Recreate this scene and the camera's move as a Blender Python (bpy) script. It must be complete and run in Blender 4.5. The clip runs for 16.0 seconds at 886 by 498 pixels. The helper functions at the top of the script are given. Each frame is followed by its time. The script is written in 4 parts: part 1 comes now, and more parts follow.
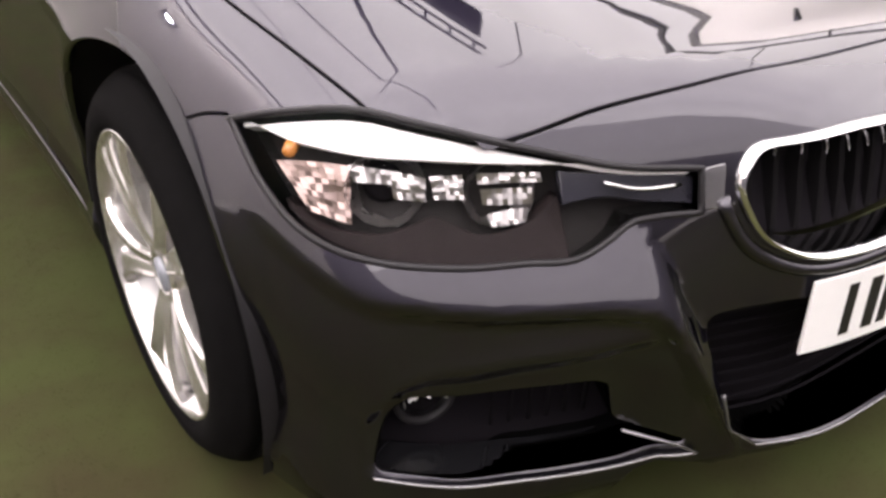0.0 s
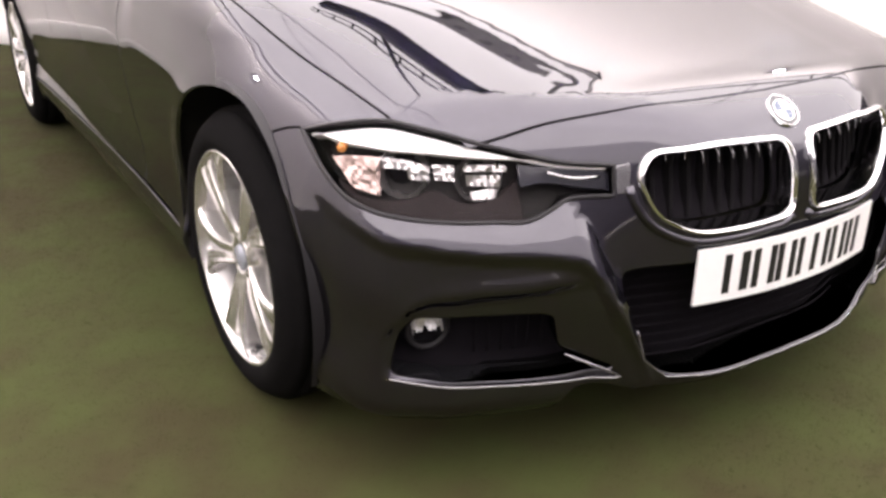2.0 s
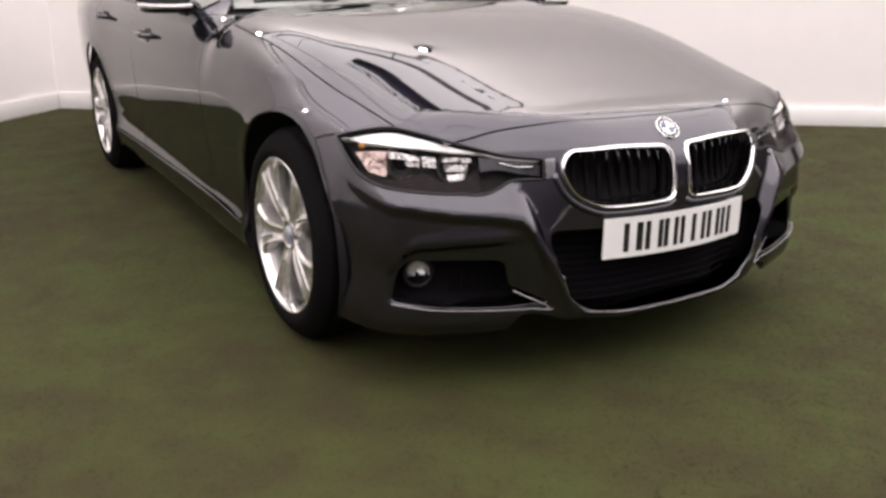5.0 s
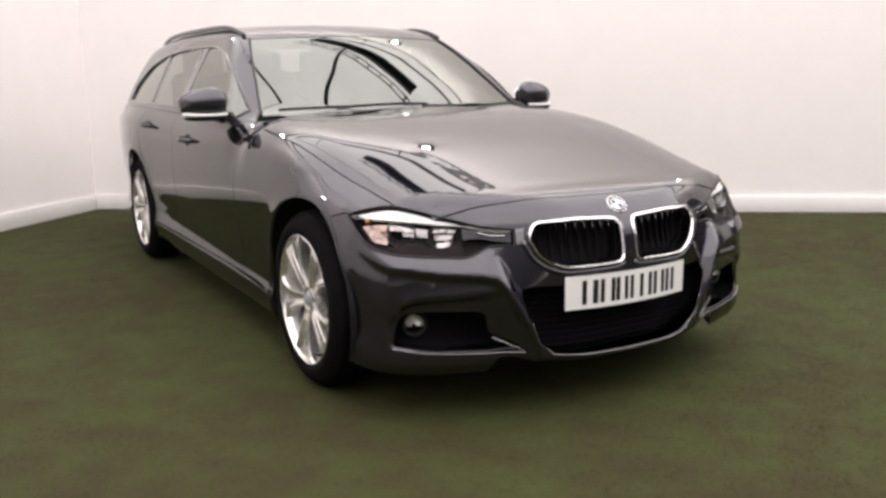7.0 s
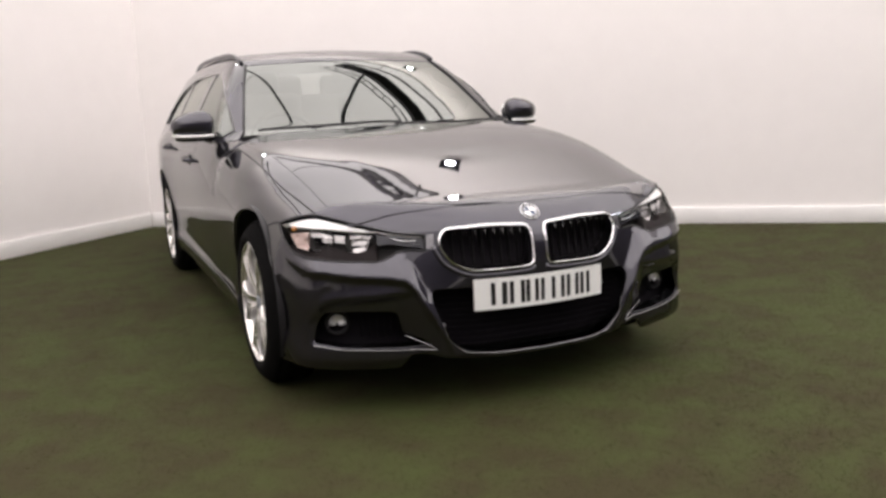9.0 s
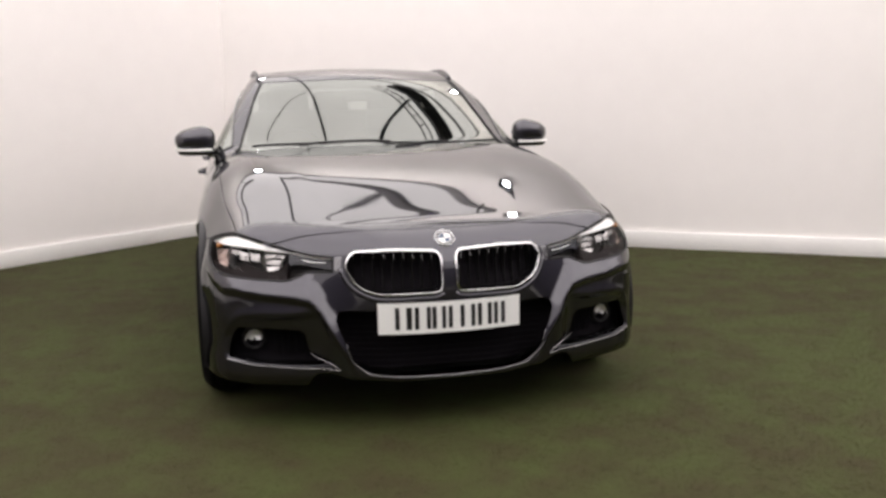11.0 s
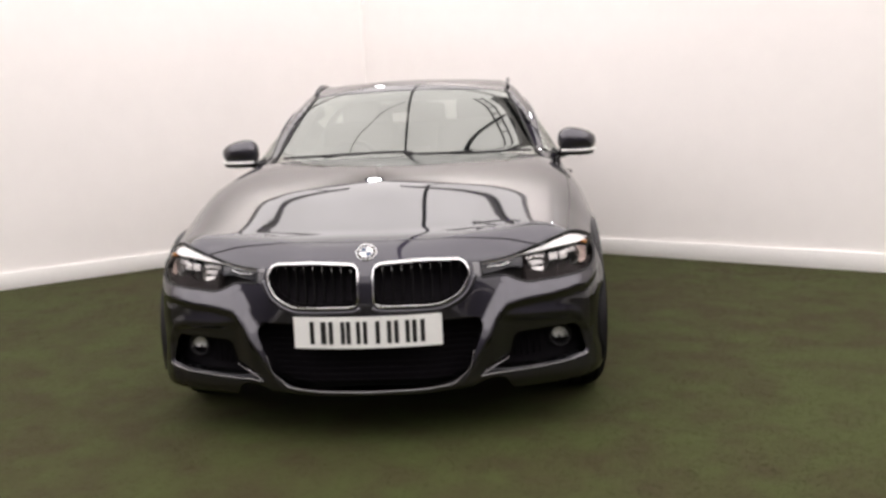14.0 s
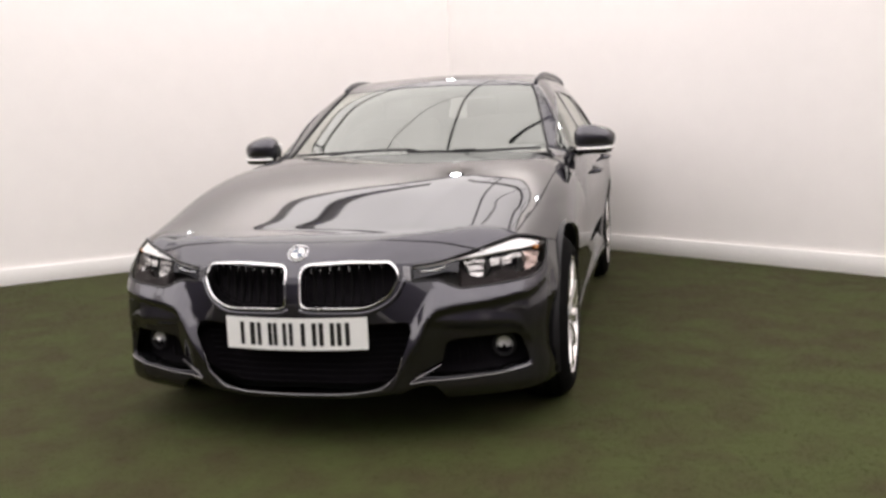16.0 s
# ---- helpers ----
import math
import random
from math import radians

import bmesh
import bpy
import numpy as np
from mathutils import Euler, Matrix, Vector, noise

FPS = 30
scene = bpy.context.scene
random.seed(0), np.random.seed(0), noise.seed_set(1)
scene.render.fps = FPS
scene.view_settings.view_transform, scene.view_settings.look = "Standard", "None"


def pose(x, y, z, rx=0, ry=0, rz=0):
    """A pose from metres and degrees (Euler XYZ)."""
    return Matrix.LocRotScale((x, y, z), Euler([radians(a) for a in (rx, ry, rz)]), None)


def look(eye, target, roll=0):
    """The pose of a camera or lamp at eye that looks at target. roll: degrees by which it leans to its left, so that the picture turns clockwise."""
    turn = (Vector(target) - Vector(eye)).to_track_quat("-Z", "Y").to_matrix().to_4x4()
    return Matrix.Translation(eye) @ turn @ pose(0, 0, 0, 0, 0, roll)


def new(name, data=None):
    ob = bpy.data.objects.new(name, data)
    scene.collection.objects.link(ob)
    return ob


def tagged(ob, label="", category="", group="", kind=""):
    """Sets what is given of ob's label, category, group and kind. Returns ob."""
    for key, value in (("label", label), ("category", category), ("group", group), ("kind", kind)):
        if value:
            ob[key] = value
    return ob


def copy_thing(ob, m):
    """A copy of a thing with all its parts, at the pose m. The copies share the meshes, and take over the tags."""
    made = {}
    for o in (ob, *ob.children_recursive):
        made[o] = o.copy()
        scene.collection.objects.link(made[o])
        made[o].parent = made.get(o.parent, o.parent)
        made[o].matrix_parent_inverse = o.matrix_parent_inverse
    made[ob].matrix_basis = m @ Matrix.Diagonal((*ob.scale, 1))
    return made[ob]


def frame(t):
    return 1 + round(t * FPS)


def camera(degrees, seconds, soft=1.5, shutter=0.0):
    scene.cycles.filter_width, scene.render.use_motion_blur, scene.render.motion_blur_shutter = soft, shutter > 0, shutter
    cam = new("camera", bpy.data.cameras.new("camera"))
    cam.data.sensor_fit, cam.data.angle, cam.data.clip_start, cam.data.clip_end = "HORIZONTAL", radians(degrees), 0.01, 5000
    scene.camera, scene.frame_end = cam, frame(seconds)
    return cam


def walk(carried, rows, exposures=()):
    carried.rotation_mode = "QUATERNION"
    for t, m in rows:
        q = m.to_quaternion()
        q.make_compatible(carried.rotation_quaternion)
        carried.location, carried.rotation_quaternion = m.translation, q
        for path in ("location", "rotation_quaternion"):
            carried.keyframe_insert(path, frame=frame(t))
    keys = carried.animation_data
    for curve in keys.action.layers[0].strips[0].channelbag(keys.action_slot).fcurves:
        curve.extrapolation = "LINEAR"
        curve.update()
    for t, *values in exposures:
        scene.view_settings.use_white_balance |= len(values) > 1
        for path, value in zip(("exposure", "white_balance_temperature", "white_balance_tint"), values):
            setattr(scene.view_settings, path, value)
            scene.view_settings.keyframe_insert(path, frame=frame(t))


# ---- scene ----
cam = camera(53.7, 16.0, soft=3.0)
PATH = [
    (0, (-1.171, -1.232, 1.05), (-0.185, 0.197, 0.057), -0.1),
    (0.5, (-1.241, -1.334, 1.053), (-0.234, 0.129, 0.134), -0.2),
    (1, (-1.317, -1.432, 1.074), (-0.305, 0.057, 0.202), 0.1),
    (1.5, (-1.371, -1.559, 1.082), (-0.36, -0.048, 0.249), 0.3),
    (2, (-1.435, -1.711, 1.084), (-0.442, -0.158, 0.308), 0.3),
    (2.5, (-1.493, -1.835, 1.091), (-0.499, -0.267, 0.348), 0.7),
    (3, (-1.552, -1.939, 1.096), (-0.528, -0.369, 0.397), 0.7),
    (3.5, (-1.631, -2.079, 1.101), (-0.614, -0.481, 0.461), 0.2),
    (3.7, (-1.658, -2.126, 1.107), (-0.655, -0.52, 0.464), 0.2),
    (5.8, (-1.843, -2.628, 1.088), (-0.863, -0.972, 0.545), -0.2),
    (6, (-1.872, -2.684, 1.088), (-0.884, -1.024, 0.568), -0.3),
    (6.5, (-1.943, -2.803, 1.102), (-0.954, -1.128, 0.639), -0.2),
    (7, (-1.98, -2.928, 1.11), (-1.001, -1.227, 0.726), -0.8),
    (7.5, (-1.966, -3.114, 1.097), (-1.015, -1.388, 0.754), -1.7),
    (8, (-1.886, -3.256, 1.09), (-1.007, -1.49, 0.76), -2.5),
    (8.5, (-1.704, -3.334, 1.103), (-0.857, -1.552, 0.774), -1.6),
    (9, (-1.524, -3.422, 1.089), (-0.747, -1.61, 0.753), -2.3),
    (9.2, (-1.416, -3.473, 1.093), (-0.684, -1.641, 0.767), -2.7),
    (11.5, (-0.559, -3.712, 1.128), (-0.197, -1.768, 0.825), -1.6),
    (12, (-0.384, -3.706, 1.117), (-0.124, -1.745, 0.824), -2.4),
    (12.5, (-0.18, -3.675, 1.115), (0.005, -1.705, 0.82), -1.0),
    (13, (0.016, -3.662, 1.109), (0.107, -1.686, 0.813), -1.7),
    (13.5, (0.252, -3.708, 1.122), (0.237, -1.729, 0.834), -1.9),
    (14, (0.439, -3.703, 1.101), (0.329, -1.724, 0.829), -2.3),
    (14.5, (0.627, -3.605, 1.096), (0.425, -1.634, 0.825), -1.6),
    (15, (0.814, -3.572, 1.087), (0.513, -1.613, 0.819), -2.0),
    (15.5, (1.034, -3.564, 1.103), (0.615, -1.629, 0.822), -1.9),
    (16, (1.207, -3.49, 1.092), (0.738, -1.565, 0.819), -2.4),
]
walk(cam, [(t, look(eye, target, roll)) for t, eye, target, roll in PATH], [(0, 0.76, 6500, 18), (1.5, 0.8, 6500, 18), (2.5, 0.98, 6500, 19), (3.1, 0.98, 6500, 20), (3.7, 0.55, 6500, 19), (6.0, 0.18, 6500, 15), (7.5, 0.1, 6500, 13), (9, -0.02, 6500, 13), (11.5, 0.02, 6500, 12), (12.5, 0.08, 6500, 12), (15, 0.07, 6500, 12), (16, 0.04, 6500, 12)])

# ---- world and light ----
world = bpy.data.worlds.new("world")
scene.world = world
world.use_nodes = True
world.node_tree.nodes["Background"].inputs[0].default_value = (0.5, 0.48, 0.46, 1)
world.node_tree.nodes["Background"].inputs[1].default_value = 0.05
CEIL = 5.7


def area_lamp(name, m, w, h, watts, colour=(1, 0.95, 0.9)):
    d = bpy.data.lights.new(name, "AREA")
    d.shape, d.size, d.size_y, d.energy, d.color = "RECTANGLE", w, h, watts, colour
    ob = new(name, d)
    ob.matrix_world = m
    return ob


# ---- materials ----
def nodes_of(name):
    m = bpy.data.materials.new(name)
    m.use_nodes = True
    nt = m.node_tree
    return m, nt, nt.nodes["Principled BSDF"]


def node(nt, kind, **kw):
    n = nt.nodes.new(kind)
    for k, v in kw.items():
        if k in n.inputs:
            n.inputs[k].default_value = v
    return n


def plain(name, colour, rough=0.5, metal=0.0, coat=0.0, spec=0.5, vary=0.06, scale=40.0, bump=0.0, bump_scale=300.0, coat_ior=1.5):
    """A surface with fine variation of tone and an optional fine relief."""
    m, nt, b = nodes_of(name)
    b.inputs["Roughness"].default_value = rough
    b.inputs["Metallic"].default_value = metal
    b.inputs["Coat Weight"].default_value = coat
    b.inputs["Coat Roughness"].default_value = 0.02
    b.inputs["Coat IOR"].default_value = coat_ior
    b.inputs["Specular IOR Level"].default_value = spec
    tc = node(nt, "ShaderNodeTexCoord")
    n1 = node(nt, "ShaderNodeTexNoise", Scale=scale, Detail=4.0)
    n2 = node(nt, "ShaderNodeTexNoise", Scale=scale / 9, Detail=2.0)
    nt.links.new(tc.outputs["Object"], n1.inputs["Vector"])
    nt.links.new(tc.outputs["Object"], n2.inputs["Vector"])
    add = node(nt, "ShaderNodeMath")
    nt.links.new(n1.outputs[0], add.inputs[0])
    nt.links.new(n2.outputs[0], add.inputs[1])
    ramp = node(nt, "ShaderNodeMapRange")
    ramp.inputs[1].default_value, ramp.inputs[2].default_value = 0.6, 1.4
    ramp.inputs[3].default_value, ramp.inputs[4].default_value = 1 - vary, 1 + vary
    nt.links.new(add.outputs[0], ramp.inputs[0])
    mul = node(nt, "ShaderNodeVectorMath")
    mul.operation = "MULTIPLY"
    mul.inputs[0].default_value = colour
    nt.links.new(ramp.outputs[0], mul.inputs[1])
    nt.links.new(mul.outputs[0], b.inputs["Base Color"])
    if bump:
        nb = node(nt, "ShaderNodeTexNoise", Scale=bump_scale, Detail=3.0)
        nt.links.new(tc.outputs["Object"], nb.inputs["Vector"])
        bp = node(nt, "ShaderNodeBump", Strength=bump, Distance=0.01)
        nt.links.new(nb.outputs[0], bp.inputs["Height"])
        nt.links.new(bp.outputs[0], b.inputs["Normal"])
    return m


def glass(name, colour=(1, 1, 1), rough=0.0, clear=0.85, ior=1.5):
    """Thin sheet glass: a clear, slightly tinted pass-through with a mirror-like face."""
    m, nt, b = nodes_of(name)
    out = nt.nodes["Material Output"]
    tr = node(nt, "ShaderNodeBsdfTransparent")
    tr.inputs[0].default_value = (*[c * clear for c in colour], 1)
    gl = node(nt, "ShaderNodeBsdfGlossy")
    gl.inputs["Roughness"].default_value = rough
    gl.inputs["Color"].default_value = (0.93, 0.96, 0.91, 1)
    fr = node(nt, "ShaderNodeFresnel", IOR=ior)
    mx = node(nt, "ShaderNodeMixShader")
    nt.links.new(fr.outputs[0], mx.inputs[0])
    nt.links.new(tr.outputs[0], mx.inputs[1])
    nt.links.new(gl.outputs[0], mx.inputs[2])
    nt.links.new(mx.outputs[0], out.inputs[0])
    return m


PAINT = plain("grey_metallic_paint", (0.029, 0.0265, 0.0375), rough=0.42, metal=1.0, coat=1.0, vary=0.05, scale=900, coat_ior=1.68)
PAINT.node_tree.nodes["Principled BSDF"].inputs["Specular Tint"].default_value = (0.1, 0.095, 0.11, 1)
BLACK = plain("black_plastic", (0.011, 0.01, 0.0115), rough=0.5, spec=0.35, vary=0.2, bump=0.05)
GLOSSBLACK = plain("gloss_black", (0.008, 0.008, 0.009), rough=0.08, coat=0.6)
RUBBER = plain("tyre_rubber", (0.006, 0.0057, 0.0057), rough=0.95, spec=0.04, vary=0.25, bump=0.1)
CHROME = plain("chrome", (0.85, 0.85, 0.86), rough=0.08, metal=1.0, vary=0.02)
SILVER = plain("alloy_silver", (0.78, 0.76, 0.74), rough=0.24, metal=0.85, coat=0.4, vary=0.06)
MIRRORMAT = plain("lamp_reflector", (0.5, 0.48, 0.475), rough=0.3, metal=0.95, vary=0.02)
SATIN = plain("satin_silver_trim", (0.9, 0.89, 0.88), rough=0.22, metal=0.6, vary=0.03)
WHITE = plain("plate_white", (0.82, 0.82, 0.8), rough=0.35, vary=0.03)
VOID = plain("matt_black_void", (0.007, 0.006, 0.0075), rough=0.9, spec=0.08, vary=0.1)
INK = plain("plate_black", (0.01, 0.01, 0.01), rough=0.4)
BLUE = plain("badge_blue", (0.04, 0.065, 0.12), rough=0.2, coat=0.6)
AMBER = plain("amber_lens", (0.5, 0.2, 0.05), rough=0.15, coat=0.6)
DARKIN = plain("dark_interior", (0.02, 0.02, 0.021), rough=0.7, vary=0.2, bump=0.1)
LAMPBLACK = plain("lamp_black", (0.02, 0.018, 0.0175), rough=0.6, spec=0.12, vary=0.1)
LAMPGREY = plain("lamp_grey", (0.022, 0.022, 0.03), rough=0.25, coat=0.6, vary=0.06)
LAMPBROWN = plain("lamp_brown_grey", (0.016, 0.012, 0.012), rough=0.6, spec=0.1, vary=0.08)
BROWMAT = plain("bright_brow", (0.9, 0.89, 0.88), rough=0.4, metal=0.2, coat=0.2, vary=0.02)
# Silver-grey for the grille link and for highlights drawn along dark edges.
TRIMGLINT = plain("silver_trim_glint", (0.25, 0.245, 0.255), rough=0.2, metal=0.8, coat=0.6, vary=0.04)
RAILMAT = plain("satin_dark_rail", (0.035, 0.035, 0.04), rough=0.3, metal=0.6, vary=0.06)
BARRELMAT = plain("rim_barrel_grey", (0.46, 0.45, 0.44), rough=0.34, metal=0.8, vary=0.1)
DISCMAT = plain("brake_disc_steel", (0.3, 0.29, 0.28), rough=0.35, metal=0.9, vary=0.1)
SLATMAT = plain("slat_black", (0.006, 0.0055, 0.006), rough=0.7, spec=0.06, vary=0.1)
CAPMAT = plain("cap_enamel", (0.3, 0.32, 0.36), rough=0.25, coat=0.5, vary=0.5, scale=30)
# The rose tint puts the amber indicator's reflection into the chrome's colour.
PINKCHROME = plain("amber_reflection_chrome", (0.38, 0.29, 0.265), rough=0.28, metal=0.85)
SEATMAT = plain("seat_leather", (0.025, 0.024, 0.024), rough=0.45, vary=0.15, bump=0.1)
LINING = plain("roof_lining", (0.08, 0.078, 0.075), rough=0.9)
SCREEN_GLASS = glass("windscreen_glass", (0.93, 0.97, 0.94), clear=0.16, ior=2.35)
SIDE_GLASS = glass("side_glass", (0.9, 0.95, 0.92), clear=0.2, ior=2.3)
LENS_GLASS = glass("lens_glass", (1, 1, 1), clear=0.99, ior=1.09)
WALLMAT = plain("white_wall_paint", (0.83, 0.795, 0.775), rough=0.75, vary=0.02, scale=6, bump=0.03, bump_scale=80)
FARWALL = plain("unseen_dark_grey", (0.09, 0.087, 0.098), rough=0.8, vary=0.06, scale=3)
SKIRTMAT = plain("white_gloss_paint", (0.84, 0.82, 0.8), rough=0.4, vary=0.03)
CEILMAT = plain("dull_ceiling_boards", (0.35, 0.34, 0.33), rough=0.85, vary=0.05, scale=5)


def glow(name, colour, strength):
    m, nt, b = nodes_of(name)
    b.inputs["Base Color"].default_value = (0.8, 0.78, 0.75, 1)
    b.inputs["Emission Color"].default_value = (*colour, 1)
    tc = node(nt, "ShaderNodeTexCoord")
    n = node(nt, "ShaderNodeTexNoise", Scale=0.7, Detail=3.0)
    nt.links.new(tc.outputs["Object"], n.inputs["Vector"])
    r = node(nt, "ShaderNodeMapRange")
    r.inputs[3].default_value, r.inputs[4].default_value = strength * 0.75, strength * 1.25
    nt.links.new(n.outputs[0], r.inputs[0])
    nt.links.new(r.outputs[0], b.inputs["Emission Strength"])
    return m


ROOFLIGHT = glow("daylit_roof_sheeting", (1.0, 0.95, 0.935), 2.45)
# Same sheeting with its glow turned down, to darken the turf and bumper.
DIMLIGHT = glow("dimmed_roof_sheeting", (1.0, 0.95, 0.935), 1.05)
CLADDING = plain("grey_roof_cladding", (0.16, 0.155, 0.155), rough=0.7, vary=0.08, scale=4)
LAMPGLOW = glow("lamp_glow", (0.9, 0.96, 1.0), 110.0)
STEEL = plain("dark_steel", (0.025, 0.025, 0.027), rough=0.5, vary=0.2)


def turf_material(name, low, high, rough):
    """Artificial turf: tone that varies by patch, by tuft and by blade."""
    m, nt, b = nodes_of(name)
    b.inputs["Roughness"].default_value = rough
    b.inputs["Specular IOR Level"].default_value = 0.25
    tc = node(nt, "ShaderNodeTexCoord")
    geo = node(nt, "ShaderNodeNewGeometry")
    big = node(nt, "ShaderNodeTexNoise", Scale=0.8, Detail=5.0, Roughness=0.6)
    fine = node(nt, "ShaderNodeTexNoise", Scale=5.0, Detail=4.0)
    for n in (big, fine):
        nt.links.new(tc.outputs["Object"], n.inputs["Vector"])
    a = node(nt, "ShaderNodeMath")
    nt.links.new(big.outputs[0], a.inputs[0])
    nt.links.new(fine.outputs[0], a.inputs[1])
    c = node(nt, "ShaderNodeMath")
    soft_rand = node(nt, "ShaderNodeMath")
    soft_rand.operation = "MULTIPLY"
    soft_rand.inputs[1].default_value = 0.03
    nt.links.new(geo.outputs["Random Per Island"], soft_rand.inputs[0])
    nt.links.new(a.outputs[0], c.inputs[0])
    nt.links.new(soft_rand.outputs[0], c.inputs[1])
    r = node(nt, "ShaderNodeMapRange")
    r.inputs[1].default_value, r.inputs[2].default_value = 0.84, 1.22
    nt.links.new(c.outputs[0], r.inputs[0])
    ramp = node(nt, "ShaderNodeValToRGB")
    e = ramp.color_ramp.elements
    e[0].position, e[0].color = 0.0, (*low, 1)
    e[1].position, e[1].color = 1.0, (*high, 1)
    nt.links.new(r.outputs[0], ramp.inputs[0])
    nt.links.new(ramp.outputs[0], b.inputs["Base Color"])
    # soft pile: the blades take light much as the pile as a whole does
    bend = node(nt, "ShaderNodeVectorMath")
    bend.operation = "MULTIPLY_ADD"
    nt.links.new(geo.outputs["Normal"], bend.inputs[0])
    bend.inputs[1].default_value = (0.05, 0.05, 0.05)
    bend.inputs[2].default_value = (0, 0, 1)
    unit = node(nt, "ShaderNodeVectorMath")
    unit.operation = "NORMALIZE"
    nt.links.new(bend.outputs[0], unit.inputs[0])
    nt.links.new(unit.outputs[0], b.inputs["Normal"])
    return m


TURF = turf_material("turf_thatch", (0.034, 0.029, 0.0099), (0.0395, 0.047, 0.0117), 0.95)
BLADE = turf_material("turf_blades", (0.034, 0.029, 0.0099), (0.0395, 0.047, 0.0117), 0.95)


# ---- mesh helpers ----
def mesh_object(name, verts, faces, mat, parent=None, normals=None, label="", smooth=True):
    me = bpy.data.meshes.new(name)
    me.from_pydata([tuple(map(float, v)) for v in verts], [], [tuple(map(int, q)) for q in faces])
    if smooth:
        me.polygons.foreach_set("use_smooth", [True] * len(me.polygons))
    me.materials.append(mat)
    me.update()
    if normals is not None:
        me.normals_split_custom_set_from_vertices([tuple(map(float, n)) for n in normals])
    ob = new(name, me)
    if parent is not None:
        ob.parent = parent
    if label:
        ob["label"] = label
    return ob


def part(name, bm, mat, parent=None, label="", smooth=True):
    me = bpy.data.meshes.new(name)
    bmesh.ops.recalc_face_normals(bm, faces=bm.faces)
    bm.to_mesh(me)
    bm.free()
    if smooth:
        me.polygons.foreach_set("use_smooth", [True] * len(me.polygons))
        me.set_sharp_from_angle(angle=radians(35))
    me.materials.append(mat)
    ob = new(name, me)
    if parent is not None:
        ob.parent = parent
    if label:
        ob["label"] = label
    return ob


def box_bm(size, at=(0, 0, 0), bevel=0.0, turn=None, segs=2):
    bm = bmesh.new()
    bmesh.ops.create_cube(bm, size=1.0)
    bmesh.ops.scale(bm, vec=size, verts=bm.verts)
    if bevel:
        bmesh.ops.bevel(bm, geom=bm.edges[:], offset=bevel, segments=segs, profile=0.5, affect="EDGES")
    m = Matrix.Translation(at) @ (turn if turn is not None else Matrix())
    bmesh.ops.transform(bm, matrix=m, verts=bm.verts)
    return bm


def lathe(profile, segs):
    """Verts and faces of a turned shape; profile rows are (x along the axle, radius)."""
    v, q = [], []
    for i in range(segs):
        a = 2 * math.pi * i / segs
        for x, r in profile:
            v.append((x, r * math.cos(a), r * math.sin(a)))
    n = len(profile)
    for i in range(segs):
        j = (i + 1) % segs
        for k in range(n - 1):
            q.append((i * n + k, i * n + k + 1, j * n + k + 1, j * n + k))
    return v, q


def tube(points, radius, segs=8, closed=False, squash=1.0):
    """Verts and faces of a round bar along points."""
    p = np.array(points, float)
    n = len(p)
    t = np.roll(p, -1, 0) - np.roll(p, 1, 0) if closed else np.gradient(p, axis=0)
    t /= np.linalg.norm(t, axis=1, keepdims=True) + 1e-12
    up = np.array([0, 0, 1.0])
    if abs(t[:, 2]).mean() > 0.8:
        up = np.array([0, 1.0, 0])
    a = np.cross(t, up)
    a /= np.linalg.norm(a, axis=1, keepdims=True) + 1e-12
    b = np.cross(a, t)
    rad = np.broadcast_to(np.asarray(radius, float), (n,))
    v, q = [], []
    for i in range(n):
        for k in range(segs):
            w = 2 * math.pi * k / segs
            v.append(p[i] + rad[i] * (math.cos(w) * a[i] + squash * math.sin(w) * b[i]))
    for i in range(n if closed else n - 1):
        j = (i + 1) % n
        for k in range(segs):
            l = (k + 1) % segs
            q.append((i * segs + k, i * segs + l, j * segs + l, j * segs + k))
    if not closed:
        q.append(tuple(range(segs - 1, -1, -1)))
        q.append(tuple((n - 1) * segs + k for k in range(segs)))
    return v, q


def spl(*rows, limit=True):
    """A smooth curve through rows of (t, value); past its ends it goes on straight."""
    xs, ys = np.array([r[0] for r in rows], float), np.array([r[1] for r in rows], float)
    h, d = np.diff(xs), np.diff(ys) / np.diff(xs)
    m = np.empty(len(xs))
    m[0], m[-1] = d[0], d[-1]
    if len(xs) > 2:
        m[1:-1] = (d[:-1] * h[1:] + d[1:] * h[:-1]) / (h[1:] + h[:-1])
        if limit:
            m[1:-1] = np.where(d[:-1] * d[1:] <= 0, 0, m[1:-1])

    def curve(t):
        t = np.asarray(t, float)
        i = np.clip(np.searchsorted(xs, t) - 1, 0, len(xs) - 2)
        w = h[i]
        s = np.clip((t - xs[i]) / w, 0, 1)
        y = (2 * s**3 - 3 * s**2 + 1) * ys[i] + (s**3 - 2 * s**2 + s) * w * m[i] + (3 * s**2 - 2 * s**3) * ys[i + 1] + (s**3 - s**2) * w * m[i + 1]
        return y + np.where(t < xs[0], (t - xs[0]) * m[0], 0) + np.where(t > xs[-1], (t - xs[-1]) * m[-1], 0)

    return curve


def smax(a, b, k):
    h = np.clip(0.5 + 0.5 * (a - b) / k, 0, 1)
    return b + (a - b) * h + k * h * (1 - h)


def step(t):
    t = np.clip(t, 0, 1)
    return t * t * (3 - 2 * t)


